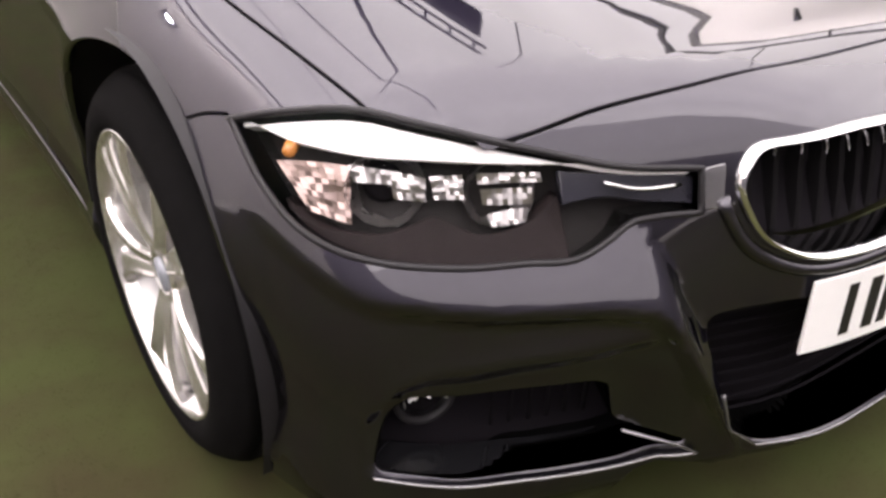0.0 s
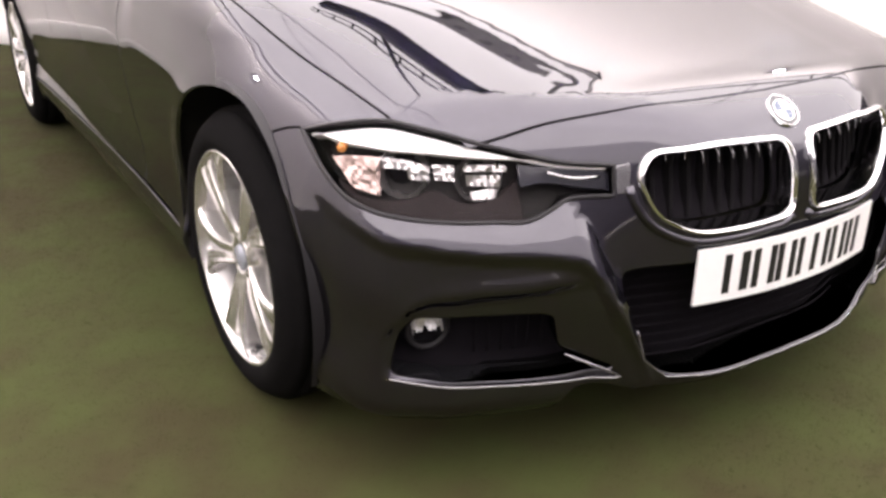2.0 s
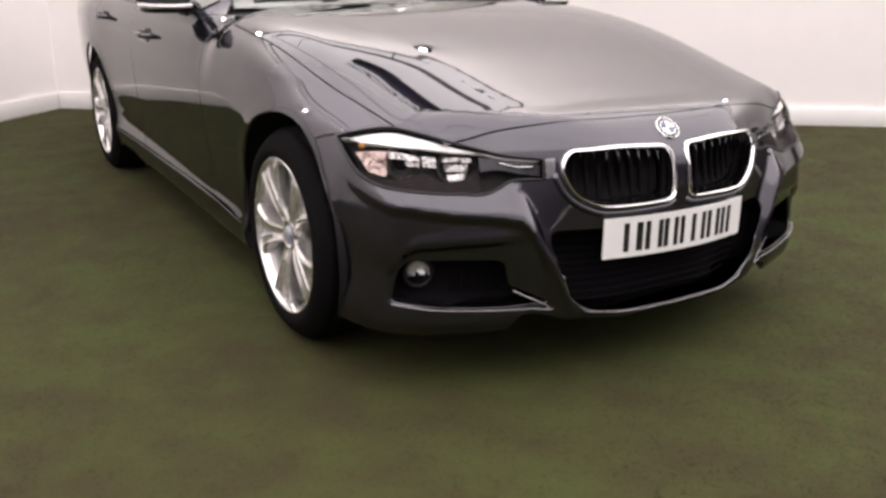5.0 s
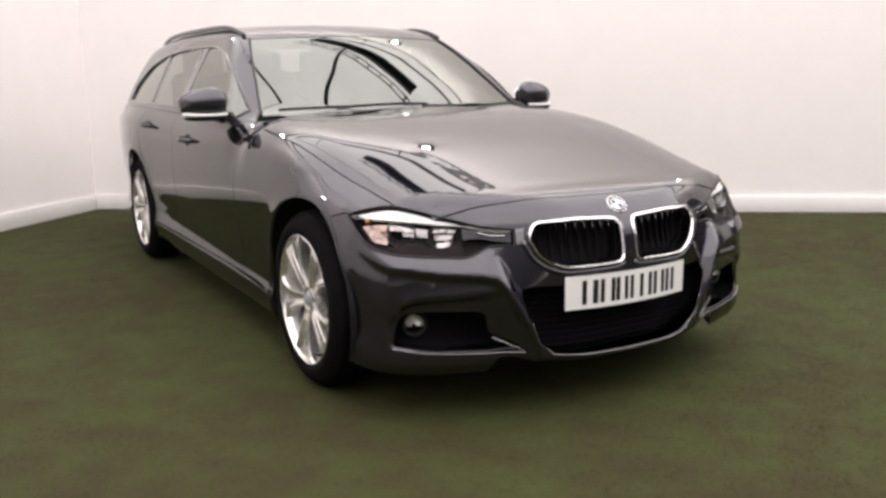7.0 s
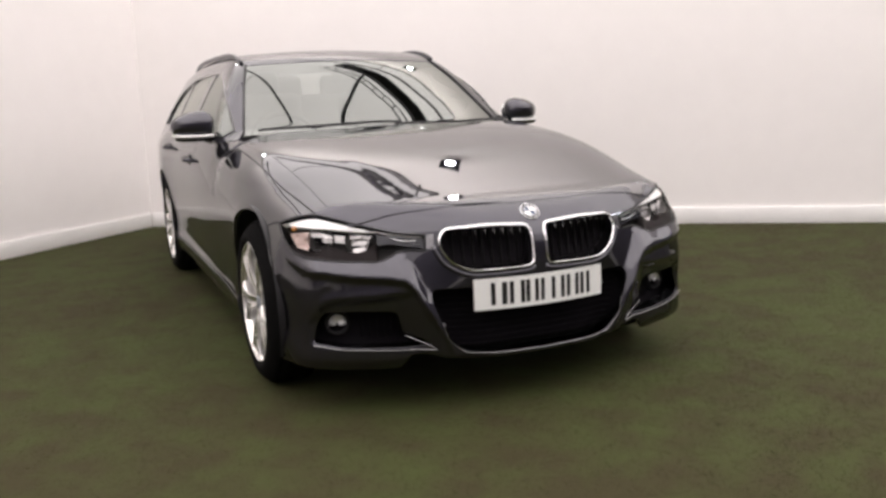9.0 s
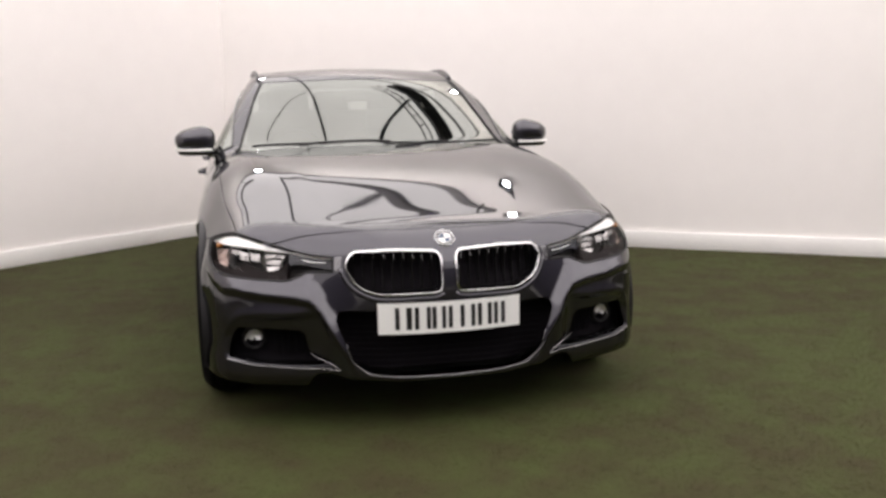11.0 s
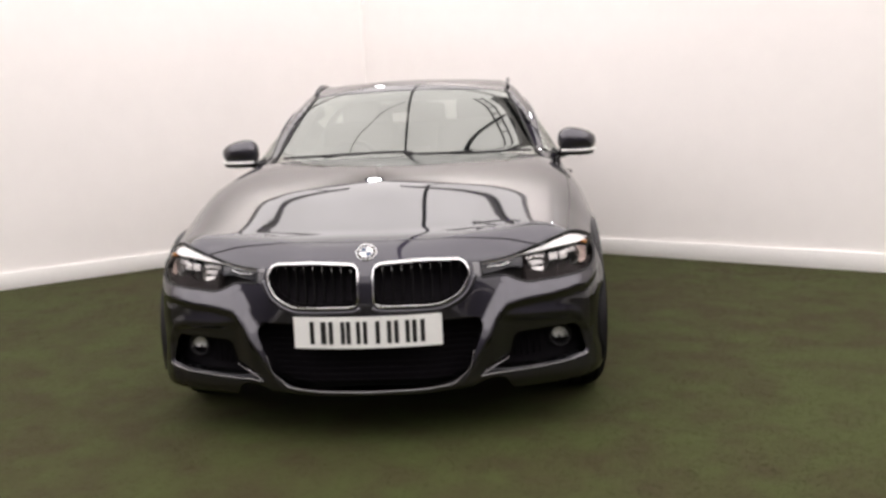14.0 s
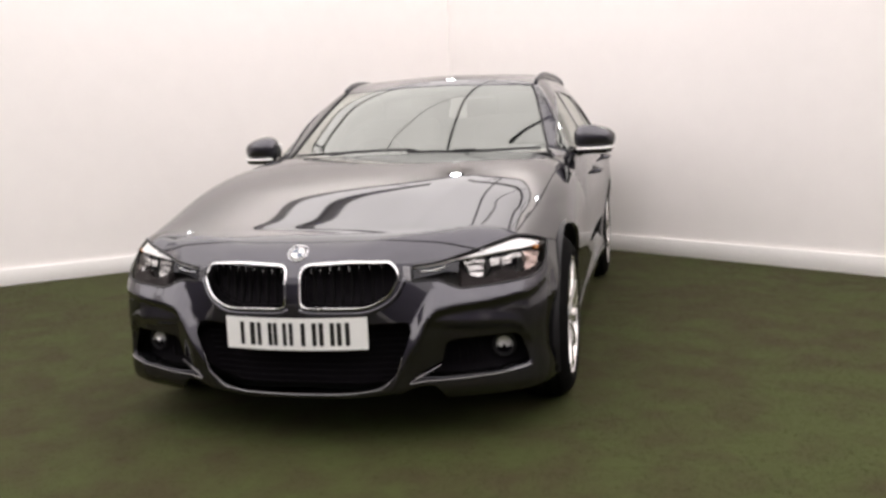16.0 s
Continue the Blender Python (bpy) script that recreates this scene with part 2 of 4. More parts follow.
# ---- the car's skin as one smooth solid: front axle at y 0, nose to -y ----
AXLE_REAR, DROP, ROUND = 2.81, 0.0435, 5.2
top_centre = spl((-0.76, 0.575), (-0.7, 0.654), (-0.66, 0.690), (-0.6, 0.720), (-0.5, 0.745), (-0.3, 0.797), (0, 0.876), (0.2, 0.917), (0.4, 0.950), (0.52, 0.965), (0.63, 0.975), (0.68, 0.969), (0.75, 0.957), (0.95, 0.990), (1.3, 1.030), (2.5, 1.055), (3.85, 1.050))
plan_high = spl((0, -0.740), (0.2, -0.732), (0.36, -0.674), (0.5, -0.623), (0.62, -0.569), (0.7, -0.540), (0.78, -0.478), (0.84, -0.384), (0.88, -0.268), (0.9, 0.000))
plan_low = spl((0, -0.750), (0.2, -0.742), (0.36, -0.694), (0.5, -0.666), (0.62, -0.621), (0.72, -0.576), (0.8, -0.509), (0.855, -0.400), (0.89, -0.262), (0.9, 0.000))
nose_prof = spl((0.12, 0.05), (0.165, 0.012), (0.21, -0.008), (0.27, -0.004), (0.36, 0.0), (0.5, 0.0), (0.6, 0.010), (0.635, 0.020), (0.68, 0.044), (0.73, 0.08))
cheek_line = spl((0.36, 0.27), (0.39, 0.325), (0.42, 0.37), (0.455, 0.44), (0.475, 0.47), (0.53, 0.493), (0.62, 0.503), (0.74, 0.522), (0.8, 0.535), (0.835, 0.572), (0.86, 0.62))
side_plan = spl((-0.75, 0.822), (-0.3, 0.875), (0, 0.893), (0.45, 0.884), (1.2, 0.882), (2.3, 0.886), (2.81, 0.900), (3.3, 0.870), (3.8, 0.800))
side_prof = spl((0.12, -0.050), (0.2, -0.014), (0.25, -0.007), (0.305, -0.021), (0.36, -0.022), (0.5, -0.006), (0.64, 0.004), (0.72, 0.006), (0.775, 0.004), (0.8, 0.008), (0.86, 0.006), (0.93, -0.018), (1, -0.062))
roof_centre = spl((0.5, 0.830), (0.72, 0.962), (1.05, 1.162), (1.3, 1.299), (1.44, 1.359), (1.58, 1.392), (1.8, 1.409), (2.2, 1.419), (2.7, 1.412), (3.2, 1.381), (3.5, 1.342), (3.68, 1.276), (3.79, 1.100), (3.86, 0.880))


def eased(curve, lo, hi, sigma, every=0.01):
    """The same curve with its bends spread over a few centimetres, as pressed sheet metal has them."""
    t = np.arange(lo, hi, every)
    k = np.arange(-4 * sigma, 4 * sigma + 1e-9, every / 2)
    w = np.exp(-0.5 * (k / sigma) ** 2)
    return spl(*zip(t, (curve(t[:, None] + k) * w).sum(1) / w.sum()), limit=False)


tight, loose = eased(top_centre, -0.95, 4.2, 0.012), eased(top_centre, -0.95, 4.2, 0.075)


roof_centre = eased(roof_centre, 0.2, 4.1, 0.06)


def top_line(y):
    w = step((y + 0.62) / 0.3) * step((0.66 - y) / 0.16)
    return tight(y) * (1 - w) + loose(y) * w


flange_line = spl((0.4, 0.452), (0.468, 0.446), (0.55, 0.434), (0.68, 0.427), (0.733, 0.419), (0.757, 0.404), (0.775, 0.375))


def crease_x(y):
    return 0.37 + 0.24 * step((y + 0.66) / 1.5)


def skin(p):
    """Negative inside the car's skin, positive outside."""
    x, y, z = np.abs(p[..., 0]), p[..., 1], p[..., 2]
    top = top_line(y) - DROP * (1 - 0.42 * step((y + 0.25) / 0.6)) * (x / 0.74) ** ROUND
    top = top + 0.0008 * step(0.5 + (crease_x(y) - x) / 0.06) * step((y + 0.72) / 0.3)
    f = z - top
    low = step((0.62 - z) / 0.25)
    front = plan_high(x) * (1 - low) + plan_low(x) * low + nose_prof(z)
    zc = cheek_line(x)
    d = z - zc
    w = np.where(d > 0, 0.085, 0.16)
    tent = np.clip(1 - (np.sqrt((d / w) ** 2 + 0.0225) - 0.15), 0, 1)
    front = front - 0.034 * tent * step((x - 0.30) / 0.12) * step((0.95 - x) / 0.2)
    front = front + 0.018 * step((zc - z) / 0.03) * step((x - 0.30) / 0.1) * step((0.9 - x) / 0.15)
    # the flange over the side intake stands proud and the skin under it draws back
    zf = flange_line(x)
    along = step((x - 0.43) / 0.09) * step((0.80 - x) / 0.04)
    front = front - 0.0032 * along * np.exp(-(((z - zf - 0.006) / 0.016) ** 2))
    front = front + 0.018 * along * step((zf - z) / 0.03) * step((z - 0.25) / 0.03)
    f_front = (front - y) * 0.85
    arch = 0.0
    for yc in (0.0, AXLE_REAR):
        r = np.sqrt((y - yc) ** 2 + (z - 0.325) ** 2)
        arch = arch + 0.005 * np.exp(-(((r - 0.372) / 0.04) ** 2))
    line = 0.03 * np.clip((y - 0.2) / 2.5, -0.2, 1)
    f_side = x - side_plan(y) - side_prof(z - line) - arch
    f = smax(f, f_side, 0.22)
    f = smax(f, f_front, 0.03)
    f = smax(f, y - 3.83 + 0.08 * (x / 0.9) ** 3 + 0.25 * np.clip(z - 0.9, 0, 1), 0.1)
    f = smax(f, 0.15 - z, 0.03)
    yy = y - 0.16 * (x / 0.7) ** 2
    roof = z - roof_centre(yy) + 0.02 * (x / 0.55) ** 2
    cabin = x - (0.843 - 0.505 * np.clip(z - 0.94, 0, 1) + 0.8 * np.clip(z - 0.94, -1, 0) - 0.18 * np.clip(z - 0.94, 0, 1) ** 2 - 0.05 * (np.clip(y - 2.2, 0, 2) / 1.5) ** 2)
    g = smax(roof * 0.85, cabin * 0.88, 0.05)
    g = smax(g, 0.6 - z, 0.02)
    return -smax(-f, -g, 0.025)


def slope(p, h=0.0015):
    g = np.stack([skin(p + h * e) - skin(p - h * e) for e in np.eye(3)], -1)
    return g / (np.linalg.norm(g, axis=-1, keepdims=True) + 1e-12)


def meet(p, d, back=0.3, ahead=0.4, n=70):
    """Where lines through p along d first enter the skin; where they miss it, the nearest skin."""
    p, d = np.atleast_2d(np.asarray(p, float)), np.asarray(d, float) / np.linalg.norm(d)
    t = np.linspace(-back, ahead, n)
    inside = skin(p[:, None] + t[None, :, None] * d) < 0
    found = inside.any(1)
    k = np.maximum(inside.argmax(1), 1)
    lo, hi = t[k - 1], t[k]
    for _ in range(20):
        mid = 0.5 * (lo + hi)
        ins = skin(p + mid[:, None] * d) < 0
        hi, lo = np.where(ins, mid, hi), np.where(ins, lo, mid)
    q = p + hi[:, None] * d
    if not found.all():
        r = p[~found]
        for _ in range(25):
            r = r - 0.8 * skin(r)[:, None] * slope(r)
        q[~found] = r
    return q


FRONT, SIDE, TOP, CORNER = (0, 1, 0), (-1, 0, 0), (0, 0, -1), (-0.64, 0.77, 0)
CABIN, SCREEN, REAR = (-0.87, 0, -0.5), (0, 0.5, -0.87), (0, -1, 0)


def edge(pts, d, every=0.012):
    """A smooth line on the skin through points, dropped on it along d."""
    p = np.array(pts, float)
    s = np.r_[0, np.cumsum(np.linalg.norm(np.diff(p, axis=0), axis=1))]
    n = max(2, int(s[-1] / every) + 1)
    t = np.linspace(0, s[-1], n)
    q = np.stack([spl(*zip(s, p[:, a]), limit=False)(t) for a in range(3)], -1)
    return meet(q, d)


def mirrored(line):
    return line[::-1] * np.array([-1, 1, 1])


def chain(*lines):
    """One closed loop from lines that follow one another."""
    p = np.concatenate(lines)
    keep = np.linalg.norm(p - np.roll(p, 1, 0), axis=1) > 2e-3
    return p[keep]


def within(q, loop):
    x, y = q[:, 0][:, None], q[:, 1][:, None]
    x0, y0 = loop[:, 0], loop[:, 1]
    x1, y1 = np.roll(x0, -1), np.roll(y0, -1)
    cross = ((y0 > y) != (y1 > y)) & (x < (x1 - x0) * (y - y0) / (y1 - y0 + 1e-15) + x0)
    return cross.sum(1) % 2 == 1


def sheet(loop, d, grain=0.03, holes=(), gap=0.0016, depth=0.014, off=0.0, seam=None):
    """A trimmed piece of the skin with folded edges: verts, faces and normals."""
    from mathutils.geometry import delaunay_2d_cdt

    d = np.asarray(d, float) / np.linalg.norm(d)
    up = np.array([0, 0, 1.0]) if abs(d[2]) < 0.9 else np.array([0, 1.0, 0])
    e2 = up - (up @ d) * d
    e2 /= np.linalg.norm(e2)
    e1 = np.cross(e2, -d)
    flat = lambda p: np.stack([p @ e1, p @ e2], -1)
    rims = []
    for n, l in enumerate((loop, *holes)):
        f2 = flat(l)
        turn = np.sum(f2[:, 0] * np.roll(f2[:, 1], -1) - np.roll(f2[:, 0], -1) * f2[:, 1])
        rims.append(l[::-1] if (turn < 0) == (n == 0) else l)
    faces_n, folds = [], []
    rims_in = []
    for l in rims:
        nrm = slope(l)
        t = np.roll(l, -1, 0) - np.roll(l, 1, 0)
        t /= np.linalg.norm(t, axis=1, keepdims=True) + 1e-12
        o = np.cross(t, nrm)
        o /= np.linalg.norm(o, axis=1, keepdims=True) + 1e-12
        free = np.ones(len(l), bool) if seam is None else ~seam(l)
        rims_in.append((l - o * ((gap + 0.002) * free)[:, None], nrm, o, free, l - o * (gap * free)[:, None]))
    edge3 = np.concatenate([r[0] for r in rims_in])
    edge2 = flat(edge3)
    lo, hi = edge2.min(0), edge2.max(0)
    gx, gy = np.meshgrid(np.arange(lo[0], hi[0], grain), np.arange(lo[1], hi[1], grain * 0.866))
    gx = gx + (np.arange(gx.shape[0]) % 2)[:, None] * grain / 2
    pts = np.stack([gx.ravel(), gy.ravel()], -1)
    starts = np.cumsum([0] + [len(r[0]) for r in rims_in])
    loops2 = [edge2[a:b] for a, b in zip(starts[:-1], starts[1:])]
    ok = within(pts, loops2[0])
    for l in loops2[1:]:
        ok &= ~within(pts, l)
    pts = pts[ok]
    far = np.ones(len(pts), bool)
    for n in range(0, len(pts), 2000):
        far[n : n + 2000] = (((pts[n : n + 2000, None] - edge2[None]) ** 2).sum(-1).min(1)) > (0.45 * grain) ** 2
    pts = pts[far]
    allp = np.concatenate([edge2, pts])
    segs = [(a + k, a + (k + 1) % (b - a)) for a, b in zip(starts[:-1], starts[1:]) for k in range(b - a)]
    v2, _, tris, ov, _, _ = delaunay_2d_cdt([Vector(q) for q in allp], segs, [], 0, 1e-7)
    v2 = np.array([tuple(v) for v in v2])
    cent = np.array([v2[list(q)].mean(0) for q in tris])
    ok = within(cent, loops2[0])
    for l in loops2[1:]:
        ok &= ~within(cent, l)
    tris = [q for q, k in zip(tris, ok) if k]
    src = np.array([min(o) if o else -1 for o in ov])
    depth0 = (edge3 @ d).mean()
    v3 = np.empty((len(v2), 3))
    on = (src >= 0) & (src < len(edge3))
    v3[on] = edge3[src[on]]
    rest = v2[~on]
    if len(rest):
        v3[~on] = meet(rest[:, :1] * e1 + rest[:, 1:] * e2 + depth0 * d, d, 0.6, 0.6, 90)
    nrm = slope(v3)
    v3 = v3 + off * nrm
    V, N, Q = [v3], [nrm], [tuple(q) for q in tris]
    count = len(v3)
    back_of = {}
    for i, s in enumerate(src):
        if 0 <= s < len(edge3):
            back_of[s] = i
    for (a, b), (_, rn, o, free, outer) in zip(zip(starts[:-1], starts[1:]), rims_in):
        n = b - a
        ring1 = outer + (off - 0.0022) * rn
        ring2 = outer + (off - depth) * rn
        V += [ring1, ring2]
        mid = rn + 1.6 * o
        N += [mid / np.linalg.norm(mid, axis=1, keepdims=True), o]
        for k in range(n):
            l = (k + 1) % n
            if free[k] and free[l] and (a + k) in back_of and (a + l) in back_of:
                Q.append((back_of[a + l], back_of[a + k], count + k, count + l))
                Q.append((count + l, count + k, count + n + k, count + n + l))
        count += 2 * n
    return np.concatenate(V), Q, np.concatenate(N)


def joined(*sheets):
    V, Q, N, c = [], [], [], 0
    for v, q, n in sheets:
        V.append(v)
        N.append(n)
        Q += [tuple(i + c for i in f) for f in q]
        c += len(v)
    return np.concatenate(V), Q, np.concatenate(N)


def flipped(s):
    v, q, n = s
    k = np.array([-1, 1, 1])
    return v * k, [f[::-1] for f in q], n * k


def panel(name, s, mat, parent, label="", both=False):
    ob = mesh_object(name, s[0], s[1], mat, parent, s[2], label)
    if both:
        m = flipped(s)
        return ob, mesh_object(name, m[0], m[1], mat, parent, m[2], label)
    return ob


# ---- the room ----
CORNER_PT = Vector((-0.789, 5.341, 0))
LEFT_END, RIGHT_END = Vector((-7.9, -1.77, 0)), Vector((7.2, -0.65, 0))
BACK_L, BACK_R = Vector((-5.2, -8.6, 0)), Vector((5.6, -8.6, 0))


WALL_H = 3.6


def wall(name, a, b, label, mat=None, tall=WALL_H):
    """A wall of 12 cm whose inner face runs from a to b, the room on its right-hand side."""
    along = (b - a).normalized()
    out = Vector((-along.y, along.x, 0))
    length, ang = (b - a).length, math.atan2(along.y, along.x)
    turn = Matrix.Rotation(ang, 4, "Z")
    mid = (a + b) / 2 + out * 0.06
    ob = part(name, box_bm((length + 0.1, 0.12, tall), (mid.x, mid.y, tall / 2), turn=turn), mat or WALLMAT, smooth=False)
    tagged(ob, label, "wall", kind="structure")
    cap = part("wall_cap", box_bm((length + 0.1, 0.16, 0.05), (mid.x, mid.y, tall + 0.025), bevel=0.006, turn=turn), CLADDING)
    tagged(cap, "dark grey capping along the top of the white studio wall", "wall capping", kind="structure")
    bm = box_bm((length - 0.05, 0.022, 0.135), (0, 0, 0), bevel=0.006)
    mid = (a + b) / 2 - out * 0.0135
    bmesh.ops.transform(bm, matrix=Matrix.Translation((mid.x, mid.y, 0.0675)) @ turn, verts=bm.verts)
    sk = part("baseboard", bm, SKIRTMAT)
    tagged(sk, "white painted baseboard along the foot of the wall", "baseboard", kind="structure")


def added_wall_washer(a, b, watts):
    """A long lamp batten added out of view under the roof, its back to the room, to brighten a wall."""
    along = (b - a).normalized()
    inn = Vector((along.y, -along.x, 0))
    mid = (a + b) / 2 + inn * 0.42 + Vector((0, 0, WALL_H - 0.04))
    size = (b - a).length - 1.6
    aim = (-inn + Vector((0, 0, -0.5))).normalized()
    turn = Matrix((along, aim.cross(along), -aim)).transposed().to_4x4()
    if turn.determinant() < 0:
        turn = Matrix((-along, aim.cross(along), -aim)).transposed().to_4x4()
    bm = box_bm((size + 0.1, 0.12, 0.03), (0, 0, 0.035), bevel=0.01)
    bmesh.ops.transform(bm, matrix=Matrix.Translation(mid) @ turn, verts=bm.verts)
    batten = part("added_strip_lamp", bm, CLADDING)
    tagged(batten, "long dark lamp batten added out of view to brighten the wall", "lamp", "wall washing battens")
    for n in range(5):
        at = mid + along * (size * (n / 4 - 0.5) * 0.96)
        arm = [at + Vector((0, 0, 0.03)), at - inn * 0.2 + Vector((0, 0, 0.04)), at - inn * 0.43 + Vector((0, 0, 0.02))]
        mesh_object("arm", *tube(arm, 0.012, 6), STEEL, batten)
    area_lamp("added_strip_light", Matrix.Translation(mid) @ turn, size, 0.1, watts, (1, 0.95, 0.92))


# Unseen helper lamps that lift the brightness of the two white walls.
added_wall_washer(LEFT_END, CORNER_PT, 54)
added_wall_washer(CORNER_PT, RIGHT_END, 68)
wall("wall_left", LEFT_END, CORNER_PT, "smooth white painted wall meeting another in a corner")
wall("wall_right", CORNER_PT, RIGHT_END, "smooth white painted wall behind the parked car")
wall("wall_far_right", RIGHT_END, BACK_R, "plain lower wall closing the studio", tall=2.75)
wall("wall_back", BACK_R, BACK_L, "plain lower wall closing the studio", tall=2.75)
wall("wall_far_left", BACK_L, LEFT_END, "plain lower wall closing the studio", tall=2.75)
# Unseen dark panels, added so the car's front reflects something dark.
for a, b_ in ((RIGHT_END, BACK_R), (BACK_R, BACK_L), (BACK_L, LEFT_END)):
    along = (b_ - a).normalized()
    inn = Vector((along.y, -along.x, 0)) * 0.03
    mid = (a + b_) / 2 + inn
    bm = box_bm(((b_ - a).length - 0.3, 0.02, 2.6), (mid.x, mid.y, 1.44), bevel=0.004, turn=Matrix.Rotation(math.atan2(along.y, along.x), 4, "Z"))
    tagged(part("dark_reflect_panel", bm, FARWALL), "unseen dark grey panel added for the bumper's dark reflections", "wall panel", kind="structure")
tagged(part("floor", box_bm((17, 15.5, 0.1), (0, -1.6, -0.05)), TURF, smooth=False), "dark green artificial turf laid over the floor", "floor", kind="structure")
# the hall around the white walls, under one high roof
tagged(part("hall_floor", box_bm((34, 32, 0.1), (0, -1.6, -0.16)), FARWALL, smooth=False), "plain concrete floor of the hall", "floor", kind="structure")
for size, at in (((34, 0.2, CEIL), (0, 14.4)), ((34, 0.2, CEIL), (0, -17.6)), ((0.2, 31.6, CEIL), (-17, -1.6)), ((0.2, 31.6, CEIL), (17, -1.6))):
    tagged(part("hall_wall", box_bm(size, (*at, CEIL / 2 - 0.1)), CEILMAT, smooth=False), "dull grey cladding of the hall", "wall", kind="structure")
tagged(part("ceiling", box_bm((34, 32, 0.1), (0, -1.6, CEIL + 0.06)), CEILMAT, smooth=False), "dull white ceiling boards", "ceiling", kind="structure")
# The front bay glows less so that the foreground gets less light.
for mid, deep, sheeting in ((3.4, 21.6, ROOFLIGHT), (-12.4, 9.9, DIMLIGHT)):
    tagged(part("roof_light", box_bm((33.6, deep, 0.02), (0, mid, CEIL)), sheeting, smooth=False), "translucent white roof sheeting lit from above by daylight", "roof light", kind="structure")


def turf_blades(count=400000):
    """Tufts of three blades over the part of the floor that is near the camera's way and the car."""
    rng = np.random.default_rng(7)
    pts = rng.uniform((-6.5, -3.3), (6.5, 5.3), (int(count * 1.9), 2))
    ok = (pts[:, 1] < pts[:, 0] + 6.09) & (pts[:, 1] < -0.75 * pts[:, 0] + 4.70)
    ok &= ~((np.abs(pts[:, 0]) < 0.7) & (pts[:, 1] > -0.3) & (pts[:, 1] < 3.5))
    pts = pts[ok][:count]
    n = len(pts)
    lean = 0.35 * np.stack([np.sin(pts[:, 0] * 1.7 + pts[:, 1]), np.cos(pts[:, 1] * 1.3 - pts[:, 0] * 0.6)], -1)
    v = np.empty((n, 3, 3, 3), np.float32)
    for k in range(3):
        a = rng.uniform(0, 2 * np.pi, n)
        h = rng.uniform(0.0012, 0.003, n)
        w = rng.uniform(0.0012, 0.0024, n)
        base = np.stack([pts[:, 0] + rng.normal(0, 0.005, n), pts[:, 1] + rng.normal(0, 0.005, n)], -1)
        tip = base + (lean + rng.normal(0, 0.45, (n, 2))) * h[:, None]
        v[:, k, 0, :2], v[:, k, 0, 2] = base + np.stack([np.cos(a), np.sin(a)], -1) * w[:, None], 0.0
        v[:, k, 1, :2], v[:, k, 1, 2] = base - np.stack([np.cos(a), np.sin(a)], -1) * w[:, None], 0.0
        v[:, k, 2, :2], v[:, k, 2, 2] = tip, h
    me = bpy.data.meshes.new("turf")
    t = n * 3
    me.vertices.add(t * 3)
    me.vertices.foreach_set("co", v.ravel())
    me.loops.add(t * 3)
    me.loops.foreach_set("vertex_index", np.arange(t * 3, dtype=np.int32))
    me.polygons.add(t)
    me.polygons.foreach_set("loop_start", np.arange(0, t * 3, 3, dtype=np.int32))
    me.update(calc_edges=True)
    me.materials.append(BLADE)
    return tagged(new("turf", me), "short olive green artificial grass blades", "turf", kind="stuff")


turf_blades()


def beam(name, a, b, w, h, label, cat):
    a, b = Vector(a), Vector(b)
    d = b - a
    turn = d.to_track_quat("X", "Z").to_matrix().to_4x4()
    bm = box_bm((d.length, w, h), (0, 0, 0), bevel=min(w, h) * 0.12)
    bmesh.ops.transform(bm, matrix=Matrix.Translation((a + b) / 2) @ turn, verts=bm.verts)
    return tagged(part(name, bm, STEEL), label, cat)


ZB = CEIL - 0.1
beam("roof_beam", (1.55, 5.1, ZB), (2.98, 3.24, ZB), 0.42, 0.2, "wide dark steel roof beam under the translucent sheeting", "beam")
truss = new("roof_truss")
tagged(truss, "dark lattice roof girder beside the main beam", "truss")
p, q = np.array((1.08, 4.8, ZB)), np.array((2.6, 2.84, ZB))
side = np.array((0.79, 0.61, 0)) * 0.1
for k in (-1, 1):
    mesh_object("chord", *tube([p + k * side, (p + q) / 2 + k * side, q + k * side], 0.024, 6), STEEL, truss)
for n in range(10):
    c = p + (q - p) * (n + 0.5) / 10
    mesh_object("rung", *tube([c - side, c, c + side], 0.015, 6), STEEL, truss)
mesh_object("strut", *tube([np.array((1.86, 4.2, ZB)), np.array((1.08, 3.18, ZB)), np.array((0.22, 2.3, ZB)), np.array((-1.2, 1.15, ZB))], 0.036, 8), STEEL, truss)
tagged(mesh_object("ceiling_pipe", *tube([(-0.45, 8.0, ZB), (-0.42, 3.4, ZB), (-0.38, -2.2, ZB)], 0.03, 8), STEEL), "thin dark conduit running under the roof", "pipe")
for ends in (((-0.5, 4.5), (-1.5, 3.6), (-3.4, 2.0)), ((3.7, 3.4), (2.8, 2.4), (1.6, 1.1)), ((1.4, 6.7), (0.6, 6.4), (-0.2, 6.0)), ((7.2, 2.4), (6.0, 1.3), (5.0, 0.1))):
    mids = [(x, y, CEIL - (0.1 if n == 1 else 0.004)) for n, (x, y) in enumerate(ends)]
    tagged(mesh_object("ceiling_cable", *tube(mids, 0.013, 6), STEEL), "thin slack cable strung under the roof", "cable")


